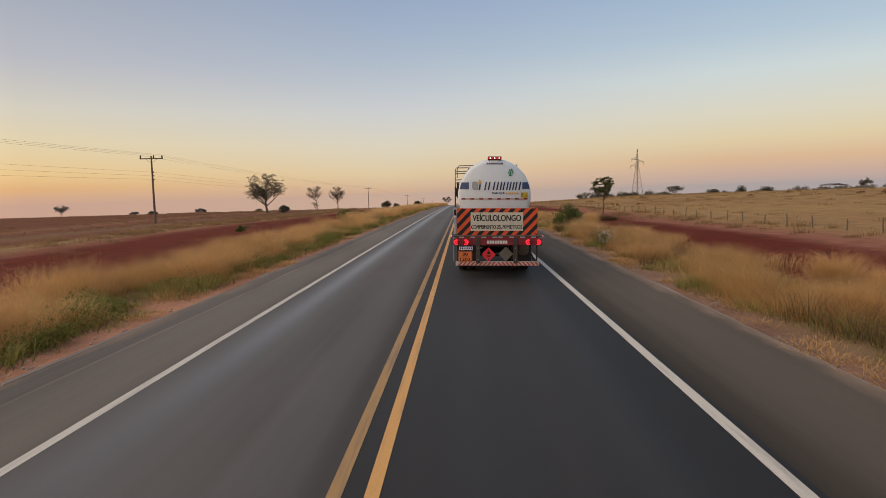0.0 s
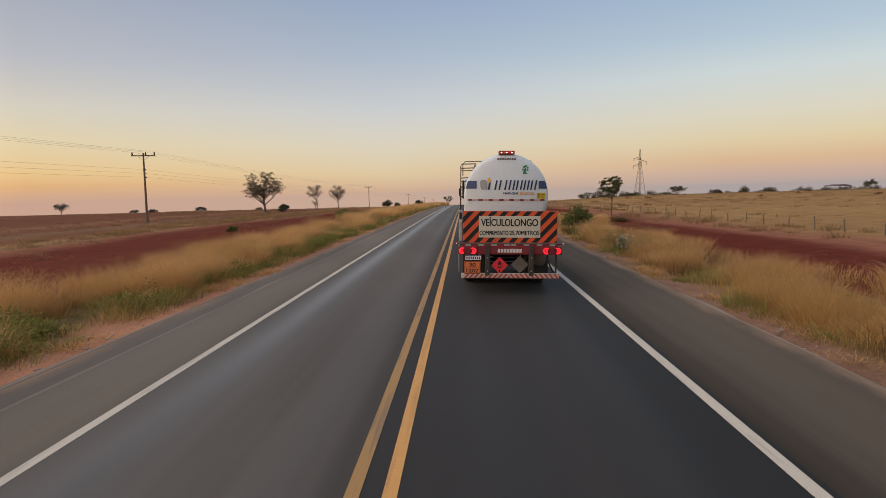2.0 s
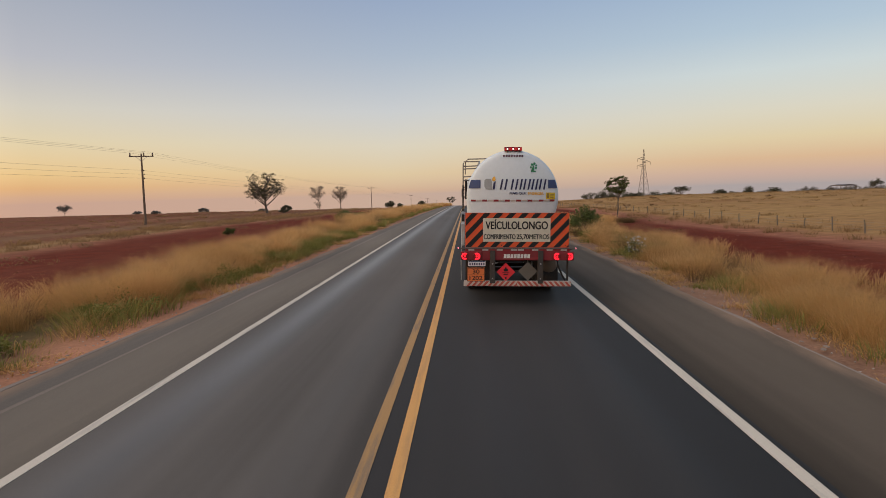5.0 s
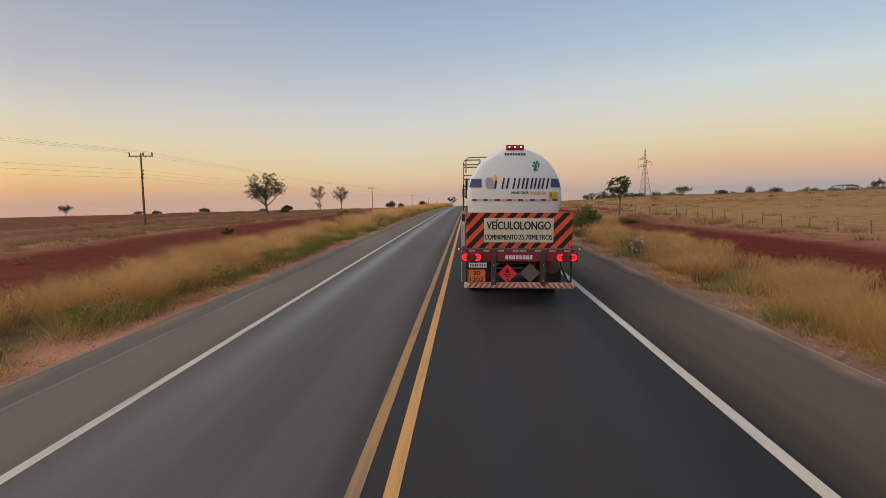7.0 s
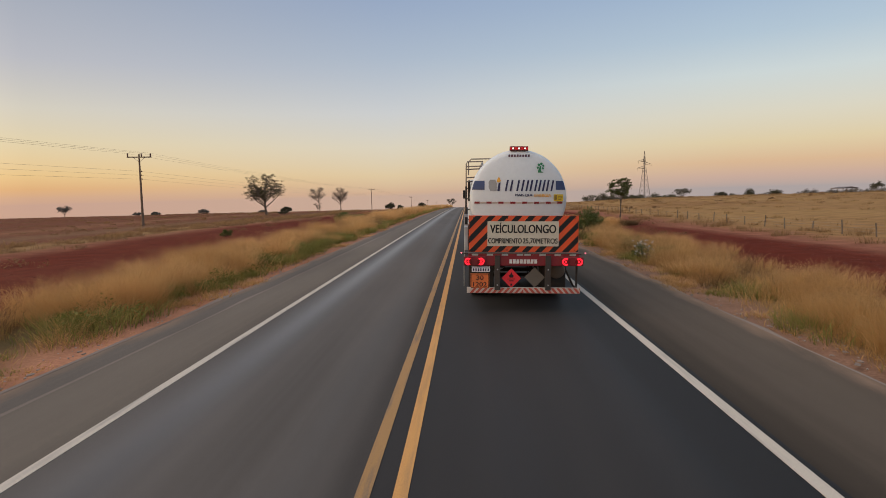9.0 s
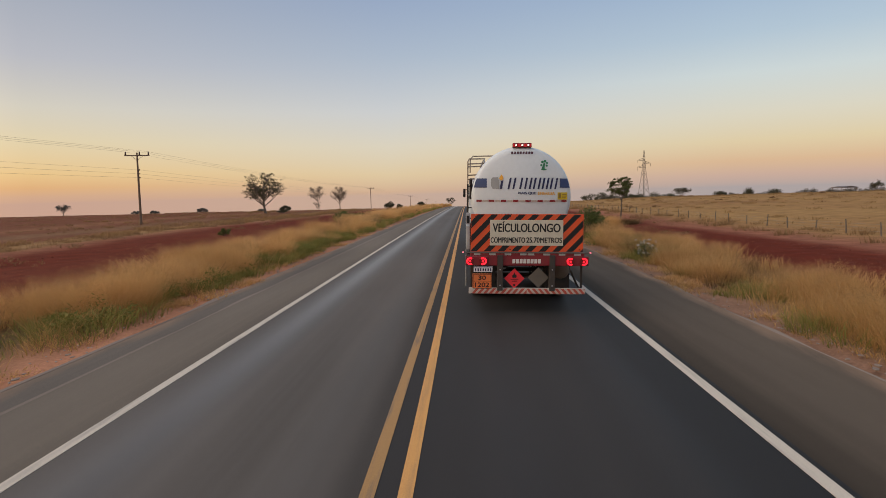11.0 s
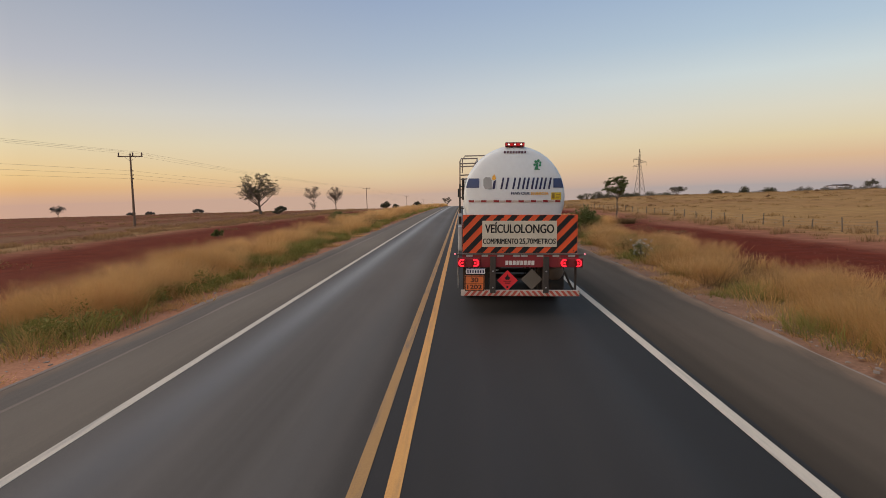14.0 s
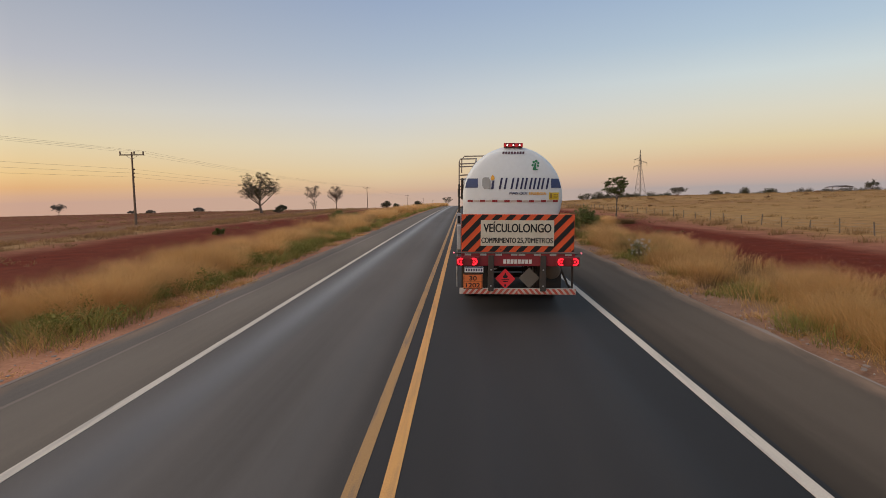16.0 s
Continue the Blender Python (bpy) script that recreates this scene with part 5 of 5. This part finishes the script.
def plumes(n, xr, yr, hr, seed):
    """Feathery seed heads in loose tufts over the tall grass."""
    r = np.random.default_rng(seed)
    cs, rad = [], []
    for _ in range(n):
        x, y = xr[0] + (xr[1] - xr[0]) * r.random(), yr[0] + (yr[1] - yr[0]) * r.random()
        tone = noise.noise((x * 0.55, y * 0.3, seed)) + 0.5 * noise.noise((x * 1.3, y * 0.9, seed + 9.0))
        if tone < -0.05:
            continue
        h = (hr[0] + (hr[1] - hr[0]) * r.random()) * min(1.35, 0.64 + 1.9 * tone)
        cs.append((x, y, land_z(x, y) + h))
        rad.append(0.12 + 0.14 * r.random())
    return leaf_quads(cs, rad, 58, 0.016, seed, 1.3)


for xr, hr, sd in (((-12.0, -9.4), (0.4, 0.85), 11), ((6.0, 8.5), (0.35, 0.72), 21)):
    ob = part("seed_heads", plumes(2600, xr, (-15, 45), hr, sd), M_PLUME)
    uv_of(ob.data)
    tagged(ob, "feathery golden seed heads over the tall dry grass", "grass", kind="stuff")
GREEN = "low green weeds at the foot of the dry grass"
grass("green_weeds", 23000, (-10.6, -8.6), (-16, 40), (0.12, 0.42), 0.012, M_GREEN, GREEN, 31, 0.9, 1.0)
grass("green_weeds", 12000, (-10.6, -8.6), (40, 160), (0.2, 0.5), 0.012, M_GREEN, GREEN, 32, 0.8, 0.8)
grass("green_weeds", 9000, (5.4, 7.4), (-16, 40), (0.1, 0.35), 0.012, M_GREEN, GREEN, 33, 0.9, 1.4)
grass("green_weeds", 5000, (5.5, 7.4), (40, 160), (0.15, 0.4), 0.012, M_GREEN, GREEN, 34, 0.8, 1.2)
grass("dry_litter", 15000, (4.8, 6.3), (-16, 60), (0.04, 0.14), 0.012, M_DRY, "thin dry grass litter on the dirt verge", 35, 1.4, 1.0)
grass("dry_litter", 7000, (-9.15, -7.95), (-16, 60), (0.04, 0.14), 0.012, M_DRY, "thin dry grass litter on the dirt verge", 36, 1.4, 1.2)
grass("field_grass", 24000, (-34.5, -29.5), (-10, 150), (0.18, 0.5), 0.011, M_FIELD, "straw-coloured grass strip between red fields", 41, 0.7, 0.2)
grass("field_grass", 4000, (-75, -39), (0, 220), (0.1, 0.4), 0.012, M_FIELD, "sparse dry tufts on brown field", 42, 0.6, 1.5)
grass("pasture_grass", 50000, (19.5, 75), (-5, 230), (0.08, 0.3), 0.011, M_STUBBLE, "short golden dry pasture grass", 43, 0.7, 0.5)
grass("pasture_grass", 7000, (17.0, 21), (-5, 120), (0.1, 0.4), 0.012, M_FIELD, "dry tufts at the foot of the fence", 44, 0.6, 0.9)


def leafy_weeds(n, xr, yr, seed, need):
    """Broad-leaved green weeds in patches."""
    r = np.random.default_rng(seed)
    cs, rad = [], []
    for _ in range(n):
        x, y = xr[0] + (xr[1] - xr[0]) * r.random(), yr[0] + (yr[1] - yr[0]) * r.random()
        if noise.noise((x * 0.2, y * 0.11, seed)) + 0.4 * noise.noise((x * 0.7, y * 0.5, seed)) < need:
            continue
        w = 0.14 + 0.2 * r.random()
        for _ in range(3):
            cs.append((x + r.normal() * w * 0.6, y + r.normal() * w * 0.8, land_z(x, y) + w * (0.4 + 0.9 * r.random())))
            rad.append(w)
    return leaf_quads(cs, rad, 46, 0.04, seed, 0.8)


for xr, yr, sd, need in (((-10.7, -8.75), (-14, 70), 91, -0.02), ((5.9, 7.9), (-14, 70), 92, 0.22)):
    ob = part("leafy_weeds", leafy_weeds(1500, xr, yr, sd, need), M_WEED)
    uv_of(ob.data)
    tagged(ob, "leafy green weeds in patches along the verge", "weeds", kind="stuff")


def scrub(n, xr, yr, seed):
    """Low withered clumps scattered over the far field."""
    r = np.random.default_rng(seed)
    xs, ys = xr[0] + (xr[1] - xr[0]) * r.random(n), yr[0] + (yr[1] - yr[0]) * r.random(n) ** 0.8
    cs, rad = [], []
    for x, y in zip(xs, ys):
        if noise.noise((x * 0.05, y * 0.02, seed)) + 0.35 * (r.random() - 0.5) < 0.0:
            continue
        w = 0.3 + 0.5 * r.random()
        for _ in range(3):
            cs.append((x + r.normal() * w, y + r.normal() * w, land_z(x, y) + 0.12))
            rad.append(w)
    return leaf_quads(cs, rad, 26, 0.06, seed, 0.3)


for label, xr, yr, sd, material in (("withered brown scrub on the far field", (-140, -38), (5, 260), 71, M_SCRUB), ("withered brown scrub on red soil edge", (-38, -27), (0, 160), 72, M_SCRUB), ("brown weeds in the pasture", (26, 140), (30, 240), 73, M_SCRUB), ("withered clumps on ploughed red soil", (-26, -13), (-8, 120), 74, M_SCRUB), ("withered clumps on ploughed red soil", (9.5, 16.5), (-6, 120), 75, M_SCRUB)):
    ob = part("dry_scrub", scrub(1500 if sd == 71 else 120 if sd > 73 else 380, xr, yr, sd), material)
    uv_of(ob.data)
    tagged(ob, label, "scrub", kind="stuff")


# ---- loose stones along the asphalt edges ----
def stones(n, xr, yr, seed):
    r = random.Random(seed)
    geos = []
    for _ in range(n):
        x, y = r.uniform(*xr), r.uniform(*yr)
        s = r.uniform(0.008, 0.028) * (1.5 if r.random() < 0.04 else 1)
        z = land_z(x, y)
        vs = [(x + s * r.uniform(0.7, 1.3) * a, y + s * r.uniform(0.7, 1.4) * b_, z + s * c * r.uniform(0.4, 0.8)) for a, b_, c in ((1, 0, 0), (0, 1, 0), (-1, 0, 0), (0, -1, 0), (0, 0, 1), (0, 0, -1))]
        geos.append((vs, [(0, 1, 4), (1, 2, 4), (2, 3, 4), (3, 0, 4), (1, 0, 5), (2, 1, 5), (3, 2, 5), (0, 3, 5)]))
    return join(*geos)


def flakes(n, xr, yr, seed):
    """Broken flat bits of asphalt along the edge."""
    r = random.Random(seed)
    geos = []
    for _ in range(n):
        x, y, s = r.uniform(*xr), r.uniform(*yr), r.uniform(0.02, 0.055)
        z = max(land_z(x, y), road_z(x, y) - 0.06 if x < EDGE_R else -9) + 0.005
        k = 6
        rim = [(x + s * r.uniform(0.6, 1.2) * math.cos(2 * math.pi * i / k), y + 1.6 * s * r.uniform(0.6, 1.2) * math.sin(2 * math.pi * i / k)) for i in range(k)]
        vs = [(a, b_, z) for a, b_ in rim] + [(a, b_, z + 0.012) for a, b_ in rim]
        geos.append((vs, [tuple(range(k, 2 * k))] + [(i, (i + 1) % k, (i + 1) % k + k, i + k) for i in range(k)]))
    return join(*geos)


for xr, sd in (((4.62, 5.3), 5), ((-8.2, -7.83), 6)):
    tagged(part("asphalt_crumbs", flakes(160, xr, (-12, 60), sd), M_EDGE), "pale broken asphalt bits at the road edge", "rubble", kind="stuff")
for xr, sd in (((-8.55, -7.8), 1), ((4.6, 5.8), 2)):
    tagged(part("gravel", stones(420, xr, (-14, 60), sd), M_STONE), "pale loose gravel along the asphalt edge", "gravel", kind="stuff")


def clods(n, xr, yr, seed):
    """Lumps of dry red soil, in drifts along the ploughed strip."""
    r = random.Random(seed)
    geos = []
    for _ in range(n):
        x, y = r.uniform(*xr), yr[0] + (yr[1] - yr[0]) * r.random() ** 1.5
        if noise.noise((x * 0.6, y * 0.08, seed)) < r.uniform(-0.3, 0.35):
            continue
        q = r.uniform(0.018, 0.042) * (1.7 if r.random() < 0.06 else 1)
        z = land_z(x, y)
        a0 = r.uniform(0, 6.28)
        ring = [(x + q * r.uniform(0.7, 1.3) * math.cos(a0 + k * 1.2566), y + q * r.uniform(0.7, 1.5) * math.sin(a0 + k * 1.2566), z + q * r.uniform(0.0, 0.3)) for k in range(5)]
        vs = ring + [(x, y, z + q * r.uniform(0.5, 0.9)), (x, y, z - q * 0.4)]
        geos.append((vs, [(k, (k + 1) % 5, 5) for k in range(5)] + [((k + 1) % 5, k, 6) for k in range(5)]))
    return join(*geos)


for xr, sd in (((-26.0, -12.6), 7), ((9.0, 16.0), 8)):
    tagged(part("soil_clods", clods(5000, xr, (-9, 80), sd), M_CLOD), "lumps of dry red soil on the ploughed strip", "soil clods", kind="stuff")
